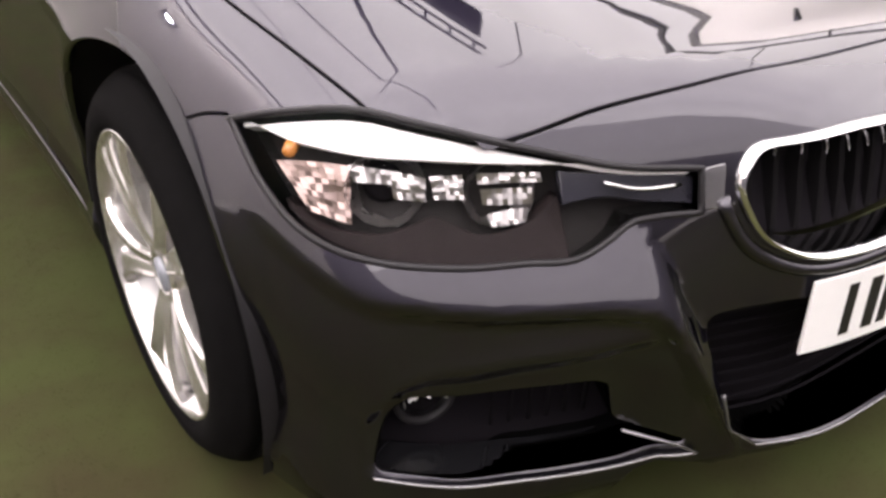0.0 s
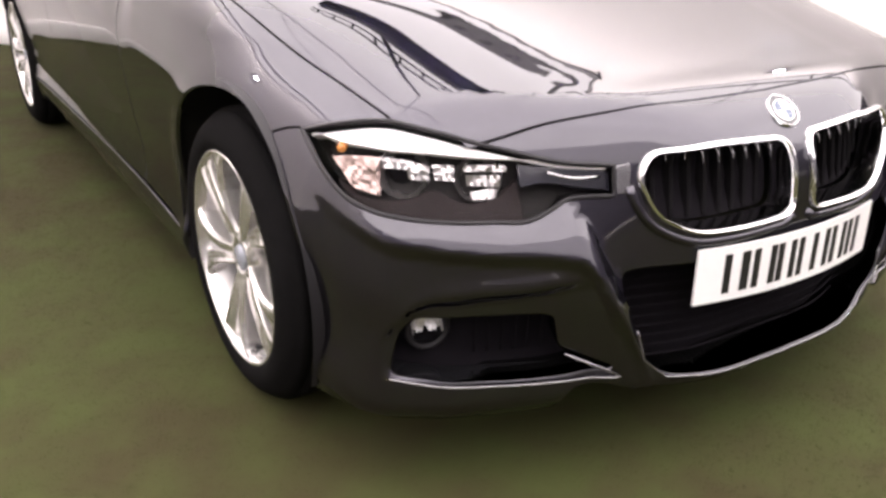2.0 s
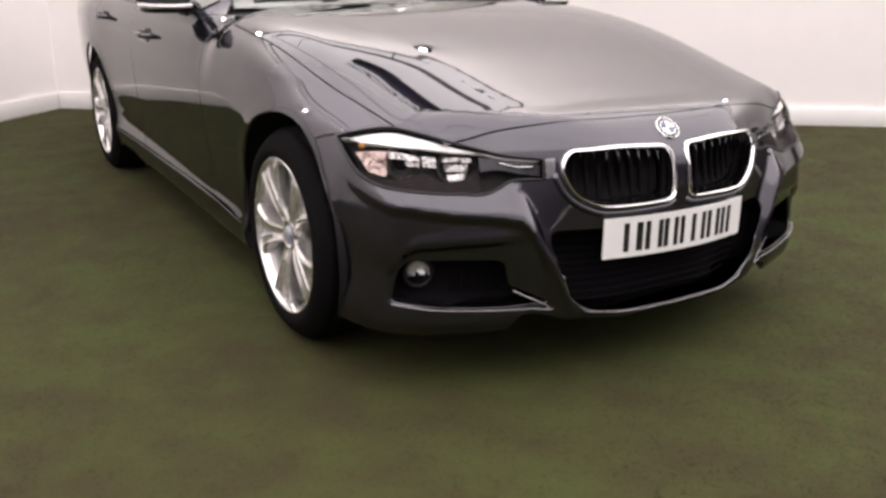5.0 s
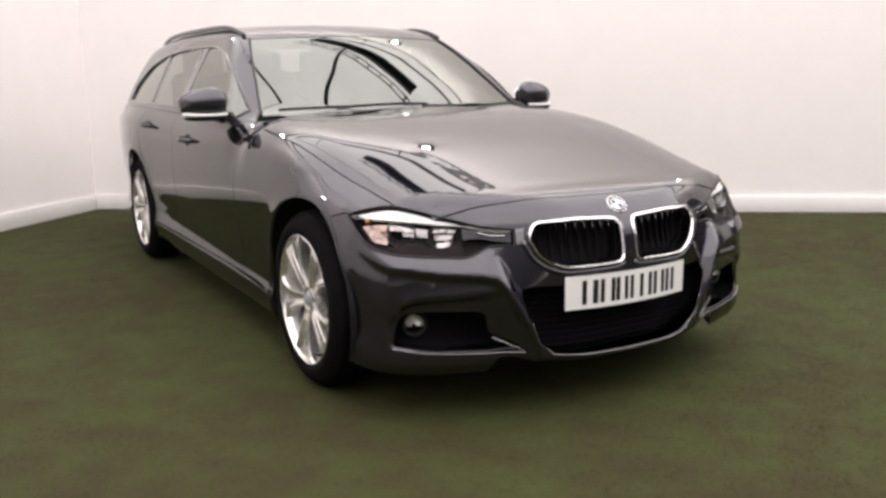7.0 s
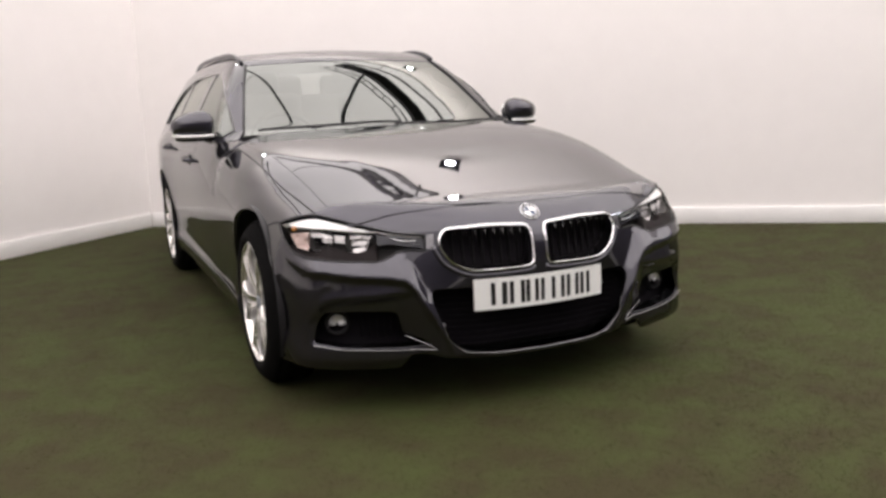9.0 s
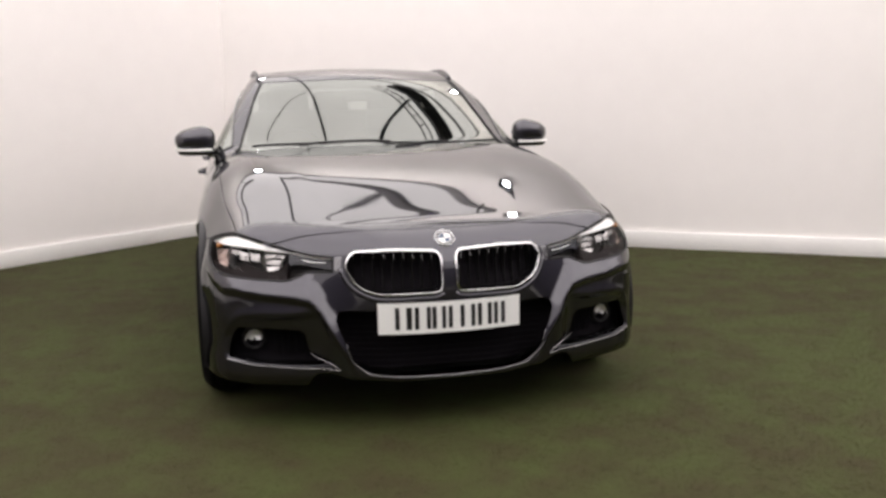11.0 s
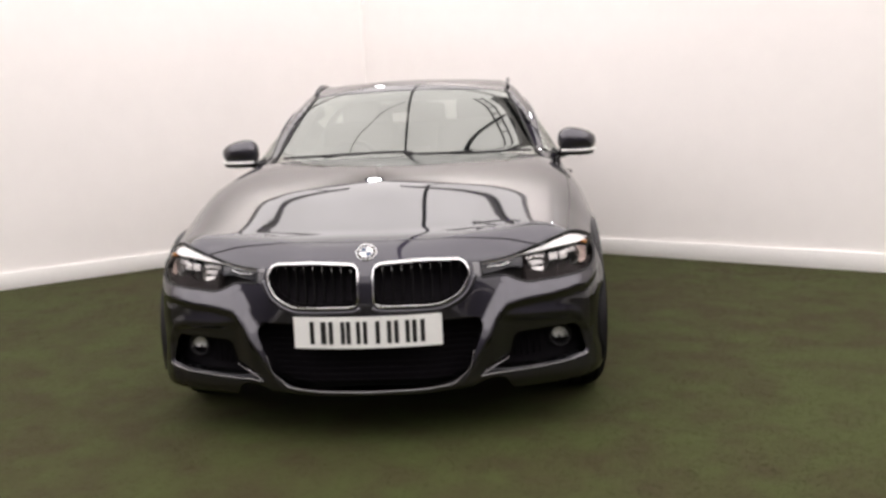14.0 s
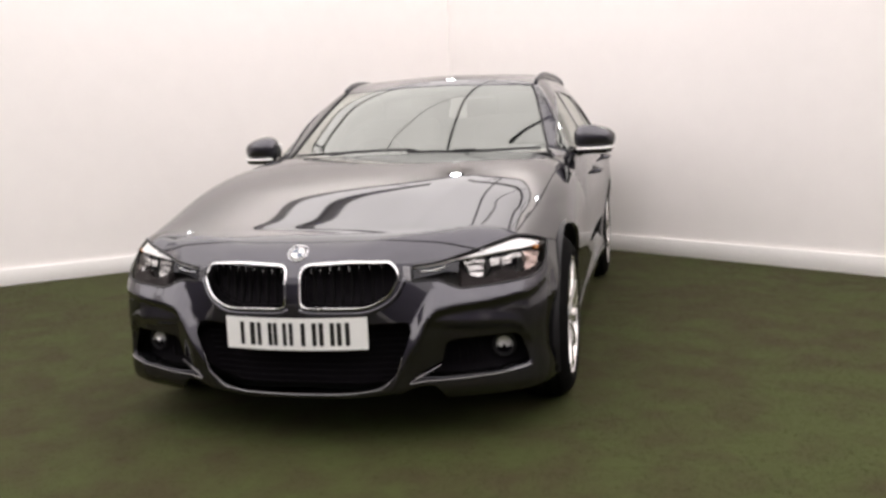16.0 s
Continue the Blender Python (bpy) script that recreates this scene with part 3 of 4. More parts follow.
def flood_lamp(at, towards, size=1.0):
    """A small wall flood: a housing with a lit front."""
    at, towards = Vector(at), Vector(towards)
    m = look(at, towards)
    ob = new("flood_lamp")
    ob.matrix_world = m
    tagged(ob, "small bright flood lamp on a bracket high on the wall", "lamp", "wall flood lamps")
    part("housing", box_bm((0.19, 0.14, 0.06), (0, 0, 0.04), bevel=0.01), STEEL, ob)
    part("bracket", box_bm((0.04, 0.04, 0.2), (0, 0, 0.16), bevel=0.005), STEEL, ob)
    bm = bmesh.new()
    bmesh.ops.create_cone(bm, cap_ends=True, segments=24, radius1=0.045, radius2=0.05, depth=0.006)
    bmesh.ops.transform(bm, matrix=Matrix.Translation((0, 0, 0.005)) @ Matrix.Diagonal((1.3 * size, 0.95 * size, 1, 1)), verts=bm.verts)
    part("lit_front", bm, LAMPGLOW, ob, smooth=False)


for at in [(-0.78, 5.0, 3.38), (1.76, 3.27, 3.18), (4.08, 1.52, 2.98), (-3.15, 2.83, 3.05), (6.72, -2.2, 2.5), (-7.42, -2.4, 2.5)]:
    flood_lamp(at, (at[0] * 0.25, -0.2 + at[1] * 0.1, 0.4), 1.0 if at[1] > 4 else 0.72)

# ---- the car's panels ----
car = new("estate_car")
tagged(car, "dark grey metallic estate car parked on artificial turf", "car")
DLAMP = (-0.42, 0.62, -0.66)
HLO, BCR, BLR, HLI, HLL = (0.831, -0.29, 0.676), (0.727, -0.444, 0.708), (0.640, -0.524, 0.687), (0.400, -0.642, 0.629), (0.405, -0.652, 0.578)
bonnet_front = edge([(0, -0.62, 0.72), (0.257, -0.61, 0.721), (0.36, -0.597, 0.718), (0.54, -0.555, 0.705), BLR], TOP)
lamp_top_c = edge([BLR, (0.577, -0.56, 0.667), (0.495, -0.604, 0.642), HLI], DLAMP)
lamp_top_b = edge([BLR, (0.69, -0.488, 0.70), BCR], DLAMP)
lamp_top_a = edge([HLO, (0.78, -0.37, 0.698), (0.747, -0.417, 0.707), BCR], DLAMP)
lamp_in = edge([HLI, HLL], FRONT)
lamp_low = edge([HLL, (0.46, -0.638, 0.58), (0.49, -0.628, 0.578), (0.525, -0.624, 0.563), (0.56, -0.617, 0.551), (0.62, -0.595, 0.552), (0.70, -0.555, 0.559), (0.746, -0.525, 0.564), (0.79, -0.476, 0.572), (0.816, -0.423, 0.592), (0.827, -0.379, 0.62), (0.832, -0.33, 0.652), HLO], CORNER)
bonnet_side = edge([BCR, (0.745, -0.285, 0.745), (0.768, -0.10, 0.785), (0.785, 0.2, 0.84), (0.79, 0.5, 0.88), (0.785, 0.735, 0.9)], TOP)
bonnet_back = edge([(0.785, 0.735, 0.9), (0.6, 0.685, 0.92), (0.3, 0.645, 0.94), (0, 0.632, 0.945)], TOP)
# lines shared by two panels meet at the same places
bonnet_front[-1] = lamp_top_b[0] = lamp_top_c[0]
bonnet_side[0] = lamp_top_b[-1] = lamp_top_a[-1]
bonnet_back[0] = bonnet_side[-1]
lamp_low[-1] = lamp_top_a[0]
lamp_in[0] = lamp_top_c[-1]
lamp_low[0] = lamp_in[-1]
half = (bonnet_front, lamp_top_b, bonnet_side, bonnet_back)
loop = chain(*half, *[mirrored(l) for l in half[::-1]])
panel("bonnet", sheet(loop, TOP, 0.028), PAINT, car, "dark grey bonnet with two creases and mirror-like lacquer")

ARCH_R = 0.372


def arch(yc, a0, a1):
    a = np.radians(np.linspace(a0, a1, 40))
    return meet(np.stack([0.9 + 0 * a, yc + ARCH_R * np.cos(a), 0.325 + ARCH_R * np.sin(a)], -1), SIDE, 0.15, 0.3)


A0 = 121.0
arch_front = arch(0.0, A0, 203)
arch_wing = arch(0.0, -12, A0)
wing_low = edge([HLO, (0.86, -0.235, 0.664), tuple(arch_front[0])], SIDE)
wing_low[0], wing_low[-1] = lamp_top_a[0], arch_front[0]
bump_bot = edge([tuple(arch_front[-1]), (0.85, -0.42, 0.18), (0.80, -0.49, 0.174), (0.62, -0.60, 0.165), (0.535, -0.63, 0.165), (0.507, -0.64, 0.169), (0.487, -0.65, 0.192), (0.467, -0.655, 0.212), (0.43, -0.66, 0.216), (0.35, -0.69, 0.194)], CORNER)
bump_mid = edge([(0.35, -0.69, 0.194), (0.2, -0.72, 0.184), (0, -0.73, 0.182)], FRONT)
bump_mid[0] = bump_bot[-1]
bump_bot[0] = arch_front[-1]
k = int(np.argmin(np.abs(lamp_low[:, 0] - 0.46)))
seam_line = edge([tuple(lamp_low[k]), (0.475, -0.66, 0.50), (0.455, -0.66, 0.42), (0.415, -0.68, 0.335), (0.37, -0.69, 0.235), tuple(bump_bot[-1])], FRONT)
seam_line[0], seam_line[-1] = lamp_low[k], bump_bot[-1]
on_seam = lambda l: (((l[:, None] - np.concatenate([seam_line, mirrored(seam_line)])[None]) ** 2).sum(-1).min(1)) < 1e-7


def rounded(pts, r=0.02, n=5):
    """Corners of a flat outline rounded off; rows are (x, z)."""
    p, out = np.array(pts, float), []
    for i in range(len(p)):
        a, b, c = p[i - 1], p[i], p[(i + 1) % len(p)]
        u, w = (a - b) / np.linalg.norm(a - b), (c - b) / np.linalg.norm(c - b)
        rr = min(r, 0.45 * np.linalg.norm(a - b), 0.45 * np.linalg.norm(c - b))
        for s in np.linspace(0, 1, n):
            out.append((1 - s) ** 2 * (b + rr * u) + 2 * s * (1 - s) * b + s * s * (b + rr * w))
    return np.array(out)


def dense(p, every=0.012):
    out = []
    for a, b in zip(p, np.roll(p, -1, 0)):
        n = max(1, int(np.linalg.norm(b - a) / every))
        out += [a + (b - a) * s / n for s in range(n)]
    return np.array(out)


KIDNEY = rounded([(0.024, 0.498), (0.024, 0.646), (0.2, 0.656), (0.338, 0.65), (0.366, 0.605), (0.337, 0.535), (0.265, 0.497)], 0.035)
GRILLE = np.array([(0.0, 0.44), (0.39, 0.44), (0.402, 0.41), (0.378, 0.345), (0.352, 0.265), (0.295, 0.216), (0.19, 0.206), (0.0, 0.20)])
INTAKE = rounded([(0.758, 0.352), (0.74, 0.376), (0.65, 0.375), (0.53, 0.37), (0.512, 0.36), (0.496, 0.296), (0.43, 0.266), (0.402, 0.25), (0.50, 0.246), (0.60, 0.248), (0.70, 0.256), (0.779, 0.268), (0.77, 0.31)], 0.012)


def on_front(p2, every=0.012, d=FRONT):
    q = dense(p2, every)
    return meet(np.stack([q[:, 0], -0.74 + 0.55 * np.clip(np.abs(q[:, 0]) - 0.35, 0, 1), q[:, 1]], -1), d)


kidney_loop = on_front(KIDNEY)
grille_loop = on_front(rounded(np.concatenate([GRILLE[1:], (GRILLE * [-1, 1])[-2:0:-1]]), 0.03))
intake_loop = on_front(INTAKE)
centre_half = (bonnet_front, lamp_top_c, lamp_in, lamp_low[: k + 1], seam_line, bump_mid)
centre = chain(*centre_half, *[mirrored(l) for l in centre_half[::-1]])
kid_m = kidney_loop * [-1, 1, 1]
s_mid = sheet(centre, FRONT, 0.012, [kidney_loop, kid_m, grille_loop], depth=0.03, seam=on_seam)
corner = chain(lamp_low[k:], wing_low, arch_front, bump_bot, seam_line[::-1])
s_cor = sheet(corner, CORNER, 0.011, [intake_loop], depth=0.03, seam=on_seam)
bumper = panel("front_bumper", joined(s_mid, s_cor, flipped(s_cor)), PAINT, car, "dark grey sports bumper with wide lower intakes")

door_front = edge([(0.80, 0.80, 0.93), (0.88, 0.79, 0.8), (0.9, 0.775, 0.5), (0.88, 0.762, 0.285)], SIDE)
wing_top = edge([(0.785, 0.735, 0.9), (0.79, 0.77, 0.92), (0.80, 0.80, 0.93)], (-0.6, 0, -0.8))
wing_bot = edge([(0.88, 0.762, 0.285), (0.88, 0.5, 0.275), tuple(arch_wing[0])], SIDE)
wing_top[0], wing_top[-1] = bonnet_side[-1], door_front[0]
wing_bot[0], wing_bot[-1], arch_wing[-1] = door_front[-1], arch_wing[0], arch_front[0]
wing = chain(bonnet_side, wing_top, door_front, wing_bot, arch_wing, wing_low[::-1], lamp_top_a)
panel("front_wing", sheet(wing, (-0.8, 0, -0.6), 0.02), PAINT, car, both=True)


def on_side(rows):
    return edge([(0.9, y, z) for y, z in rows], SIDE)


belt_a, belt_b, belt_c = on_side([(0.80, 0.93), (1.3, 0.936), (1.864, 0.945)]), on_side([(1.864, 0.945), (2.63, 0.957)]), on_side([(2.63, 0.957), (3.5, 0.965)])
b_line = on_side([(1.864, 0.945), (1.885, 0.7), (1.87, 0.29)])
sill_a, sill_b = on_side([(1.87, 0.29), (0.762, 0.285)]), on_side([(2.42, 0.29), (1.87, 0.29)])
c_line = on_side([(2.63, 0.957), (2.66, 0.82), (2.60, 0.68), (2.47, 0.53), (2.425, 0.4), (2.42, 0.29)])
belt_a[0] = door_front[0]
panel("front_door", sheet(chain(belt_a, b_line, sill_a, door_front[::-1]), SIDE, 0.03), PAINT, car, both=True)
panel("rear_door", sheet(chain(belt_b, c_line, sill_b, b_line[::-1]), SIDE, 0.03), PAINT, car, both=True)
arch_rear = arch(AXLE_REAR, -12, 192)
quarter = chain(belt_c, on_side([(3.5, 0.965), (3.6, 0.85), (3.64, 0.5), (3.6, 0.25)]), on_side([(3.6, 0.25), (3.3, 0.24), tuple(arch_rear[0][1:])]), arch_rear, on_side([tuple(arch_rear[-1][1:]), (2.42, 0.29)]), c_line[::-1])
panel("rear_quarter_panel", sheet(quarter, SIDE, 0.03), PAINT, car, both=True)
sill = chain(on_side([(0.39, 0.262), (0.762, 0.279), (1.87, 0.284), (2.42, 0.284)]), on_side([(2.42, 0.284), (2.43, 0.17)]), on_side([(2.43, 0.17), (0.40, 0.17)]), on_side([(0.40, 0.17), (0.39, 0.262)]))
panel("side_skirt", sheet(sill, SIDE, 0.03), PAINT, car, both=True)
back = dense(rounded([(-0.74, 0.2), (0.74, 0.2), (0.76, 0.9), (-0.76, 0.9)], 0.05), 0.03)
panel("tailgate", sheet(meet(np.stack([back[:, 0], 3.75 + 0 * back[:, 0], back[:, 1]], -1), REAR), REAR, 0.06), PAINT, car)

screen_bot = edge([(0, 0.712, 0.95), (0.3, 0.738, 0.95), (0.55, 0.812, 0.95), (0.712, 0.905, 0.945)], SCREEN)
screen_side = edge([(0.702, 0.905, 0.945), (0.648, 1.12, 1.09), (0.593, 1.34, 1.23), (0.550, 1.485, 1.318)], SCREEN)
screen_top = edge([(0.560, 1.485, 1.318), (0.3, 1.40, 1.32), (0, 1.37, 1.325)], SCREEN)
screen_side[0], screen_top[0] = screen_bot[-1], screen_side[-1]
half = (screen_bot, screen_side, screen_top)
screen_loop = chain(*half, *[mirrored(l) for l in half[::-1]])
panel("windscreen", sheet(screen_loop, SCREEN, 0.03, off=-0.003, depth=0.006), SCREEN_GLASS, car, "tinted windscreen reflecting the roof girders")
roof_side = edge([(0.560, 1.485, 1.318), (0.572, 1.8, 1.38), (0.575, 2.4, 1.39), (0.555, 3.0, 1.37), (0.53, 3.42, 1.33)], TOP)
roof_back = edge([(0.53, 3.42, 1.33), (0.3, 3.47, 1.34), (0, 3.48, 1.35)], TOP)
roof_side[0], roof_back[0] = screen_side[-1], roof_side[-1]
half = (screen_top[::-1], roof_side, roof_back)
panel("roof", sheet(chain(*half, *[mirrored(l) for l in half[::-1]]), TOP, 0.04), PAINT, car)
pillar_base = edge([(0.80, 0.80, 0.93), (0.765, 0.84, 0.935), (0.712, 0.905, 0.945)], (-0.6, 0, -0.8))
tail = edge([(0.53, 3.42, 1.33), (0.62, 3.53, 1.2), (0.72, 3.55, 0.99), (0.79, 3.5, 0.965)], CABIN)
belt = np.concatenate([belt_a[:-1], belt_b[:-1], belt_c])
tail[0], tail[-1], pillar_base[0], pillar_base[-1] = roof_side[-1], belt[-1], belt[0], screen_side[0]
dlo_top = spl((0.97, 0.957), (1.1, 1.045), (1.3, 1.165), (1.48, 1.252), (1.66, 1.300), (2.0, 1.325), (2.5, 1.32), (2.95, 1.272), (3.2, 1.2), (3.38, 1.06))
dlo_bot = spl((0.97, 0.95), (1.9, 0.962), (2.7, 0.975), (3.38, 0.995))


def window_loop(y0, y1, lean=0.0, inset=0.0):
    yb = np.linspace(y0, y1, max(4, int((y1 - y0) / 0.03)))
    low = np.stack([0.8 + 0 * yb, yb, dlo_bot(yb) + inset], -1)
    yt = np.linspace(y1 + lean, y0 + (lean if y0 > 1.0 else 0.0), len(yb))
    high = np.stack([0.7 + 0 * yt, yt, np.maximum(dlo_top(yt), dlo_bot(yt) + 0.004) - inset], -1)
    return chain(meet(low, CABIN), meet(high, CABIN))


dlo = window_loop(0.975, 3.375)
panel("side_frame", sheet(chain(pillar_base, screen_side, roof_side, tail, belt[::-1]), CABIN, 0.025, [dlo], gap=0.0012), PAINT, car, both=True)
for y0, y1, lean in [(0.985, 1.83, 0.05), (1.94, 2.62, 0.1), (2.70, 3.36, 0.0)]:
    panel("side_window", sheet(window_loop(y0, y1, lean, 0.004), CABIN, 0.04, off=-0.008, depth=0.005), SIDE_GLASS, car, both=True)
for y0, y1, lean in [(1.835, 1.935, 0.05), (2.625, 2.695, 0.1)]:
    panel("window_pillar", sheet(window_loop(y0, y1, lean, 0.003), CABIN, 0.04, off=-0.003, depth=0.02), GLOSSBLACK, car, both=True)
for sx in (1, -1):
    trim = (dlo + 0.001 * slope(dlo)) * [sx, 1, 1]
    mesh_object("window_trim", *tube(trim, 0.006, 6, closed=True), GLOSSBLACK, car)
    p = roof_side[3:-6]
    t = np.linspace(0, 1, len(p))
    lift = 0.013 * step(np.minimum(t / 0.2, (1 - t) / 0.14))
    rail = np.stack([(p[:, 0] + 0.004) * sx, p[:, 1], p[:, 2] + lift + 0.004], -1)
    mesh_object("roof_rail", *tube(rail, 0.0105, 10, squash=1.25), RAILMAT, car, None, "dark satin roof rail")
    # dark seal between roof, screen and pillar
    seal = (screen_side + 0.001 * slope(screen_side)) * [sx, 1, 1]
    mesh_object("screen_seal", *tube(seal, 0.006, 6), BLACK, car)
cowl = chain(edge([(0.7, 0.70, 0.93), (0.3, 0.62, 0.94), (0, 0.61, 0.945), (-0.3, 0.62, 0.94), (-0.7, 0.70, 0.93)], TOP), edge([(-0.73, 0.92, 0.95), (-0.55, 0.84, 0.95), (0, 0.74, 0.95), (0.55, 0.84, 0.95), (0.73, 0.92, 0.95)], TOP))
panel("cowl", sheet(cowl, TOP, 0.03, off=-0.02, depth=0.01), BLACK, car, "black plastic scuttle under the windscreen")
for rows in ([(-0.63, 0.875, 1), (-0.3, 0.785, 1), (0.06, 0.748, 1)], [(0.02, 0.722, 1), (0.35, 0.765, 1), (0.66, 0.885, 1)]):
    blade = edge(rows, TOP)
    blade = blade + slope(blade) * 0.012
    w = mesh_object("wiper", *tube(blade, 0.0045, 6, squash=1.6), BLACK, car)
    arm = edge([(rows[0][0] * 0.3 + rows[1][0] * 0.7, rows[1][1] - 0.03, 1), tuple(blade[len(blade) // 2])], TOP)
    mesh_object("wiper_arm", *tube(arm + slope(arm) * 0.02, 0.006, 6), BLACK, w)

# ---- headlights ----
def superball(at, half, power=2.6, n=20, m=28, cut=None):
    v, f = [], []
    for i in range(n + 1):
        th = math.pi * i / n
        for j in range(m):
            ph = 2 * math.pi * j / m
            d = np.array((math.sin(th) * math.cos(ph), math.sin(th) * math.sin(ph), math.cos(th)))
            d = np.sign(d) * np.abs(d) ** (2 / power)
            p = d * half
            if cut is not None:
                p = cut(p)
            v.append(np.array(at) + p)
    for i in range(n):
        for j in range(m):
            f.append((i * m + j, (i + 1) * m + j, (i + 1) * m + (j + 1) % m, i * m + (j + 1) % m))
    return v, f


flip = np.array([-1.0, 1, 1])


def mir(v, f, sx):
    """Verts and faces as they are, or mirrored to the other side."""
    v = np.array(v, float)
    return (v, f) if sx > 0 else (v * flip, [q[::-1] for q in f])


def aimed(v, at, to):
    """Turned verts (axis x) moved to a place, their axis along to."""
    to = np.array(to, float) / np.linalg.norm(to)
    s = np.cross((0, 0, 1.0), to)
    s /= np.linalg.norm(s)
    u = np.cross(to, s)
    v = np.array(v, float)
    return np.array(at) + v[:, :1] * to + v[:, 1:2] * s + v[:, 2:3] * u


lens_loop = chain(lamp_top_a, lamp_top_b[::-1], lamp_top_c, lamp_in, lamp_low)
DLENS = (-0.5, 0.8, -0.3)
s_lens = sheet(lens_loop, DLENS, 0.014, off=-0.001, depth=0.004)
s_house = sheet(lens_loop, DLENS, 0.03, off=-0.055, depth=-0.05, gap=0.003)
brow_low = edge([(0.40, -0.643, 0.624), (0.493, -0.605, 0.634), (0.577, -0.565, 0.642), (0.647, -0.534, 0.652), (0.714, -0.502, 0.661), (0.76, -0.46, 0.663), (0.797, -0.399, 0.667), (0.82, -0.322, 0.671), (0.828, -0.30, 0.674)], DLAMP)
brow_loop = chain(lamp_top_a[1:], lamp_top_b[::-1], lamp_top_c[:-1], brow_low)
s_brow = sheet(brow_loop, DLENS, 0.02, off=-0.012, gap=0.007, depth=0.02)
FACET = random.Random(5)


def bowl(r, segs=12):
    """A reflector of flat mirror facets, each a little out of true."""
    rows = [(-0.046, 0.006), (-0.043, 0.017), (-0.033, 0.028), (-0.016, 0.037), (0.0, 0.042)]
    v, f = [], []
    for k in range(len(rows) - 1):
        for i in range(segs):
            jog, tilt = FACET.uniform(-0.002, 0.002), FACET.uniform(-0.009, 0.009)
            q = []
            for kk, ii in ((k, i), (k + 1, i), (k + 1, i + 1), (k, i + 1)):
                x, rad = rows[kk]
                a = 2 * math.pi * (ii + 0.5 * (k % 2)) / segs
                q.append((x + jog + tilt * (kk - k - 0.5) + 0.5 * tilt * (ii - i - 0.5), rad * r * math.cos(a), rad * r * math.sin(a)))
            n = len(v)
            v += q
            f.append((n, n + 1, n + 2, n + 3))
    return v, f


def facets(corners, nu, nv, off, wild):
    """Flat mirror facets over a patch of skin between four corners, each tipped its own way."""
    a, b, c, d = [np.array(q, float) for q in corners]
    v, f = [], []
    for i in range(nu):
        for j in range(nv):
            quad = []
            for s, t in ((i, j), (i + 1, j), (i + 1, j + 1), (i, j + 1)):
                s, t = s / nu, t / nv
                quad.append(a * (1 - s) * (1 - t) + b * s * (1 - t) + c * s * t + d * (1 - s) * t)
            q = meet(np.array(quad), DLAMP)
            n = slope(q)
            tip = [FACET.uniform(-wild, wild) for _ in range(2)]
            w = np.array([tip[0] + tip[1], tip[0] - tip[1], -tip[0] - tip[1], tip[1] - tip[0]])
            q = q - (off + w)[:, None] * n
            f.append(tuple(range(len(v), len(v) + 4)))
            v += list(q)
    return v, f


cover_top = edge([(0.822, -0.40, 0.612), (0.805, -0.435, 0.597), (0.783, -0.471, 0.592), (0.756, -0.498, 0.594), (0.722, -0.517, 0.602), (0.697, -0.53, 0.61), (0.68, -0.54, 0.603), (0.652, -0.557, 0.588), (0.614, -0.568, 0.588), (0.584, -0.575, 0.598), (0.562, -0.585, 0.612)], CORNER)
part_low = lamp_low[(lamp_low[:, 0] > 0.562) & (lamp_low[:, 0] < 0.824)]
s_cover = sheet(chain(part_low, cover_top), DLENS, 0.02, off=-0.012, gap=0.002, depth=0.035)
patches = [
    ([(0.768, -0.45, 0.656), (0.822, -0.36, 0.65), (0.812, -0.425, 0.60), (0.778, -0.472, 0.592)], 9, 9, PINKCHROME),
    ([(0.700, -0.52, 0.650), (0.768, -0.45, 0.658), (0.77, -0.46, 0.636), (0.70, -0.52, 0.632)], 14, 3, MIRRORMAT),
    ([(0.655, -0.535, 0.648), (0.694, -0.52, 0.65), (0.69, -0.525, 0.615), (0.655, -0.54, 0.612)], 7, 6, MIRRORMAT),
    ([(0.575, -0.57, 0.642), (0.640, -0.54, 0.648), (0.64, -0.545, 0.634), (0.575, -0.575, 0.63)], 12, 3, MIRRORMAT),
]
patches += [
    ([(0.585, -0.57, 0.622), (0.637, -0.545, 0.624), (0.637, -0.55, 0.606), (0.588, -0.575, 0.604)], 10, 3, MIRRORMAT),
    ([(0.703, -0.52, 0.637), (0.735, -0.5, 0.642), (0.735, -0.505, 0.622), (0.703, -0.525, 0.617)], 7, 4, MIRRORMAT),
    ([(0.592, -0.575, 0.602), (0.634, -0.555, 0.602), (0.63, -0.56, 0.59), (0.597, -0.575, 0.591)], 8, 2, MIRRORMAT),
]
built = [(facets(q, nu, nv, 0.026, 0.0008), mat) for q, nu, nv, mat in patches]
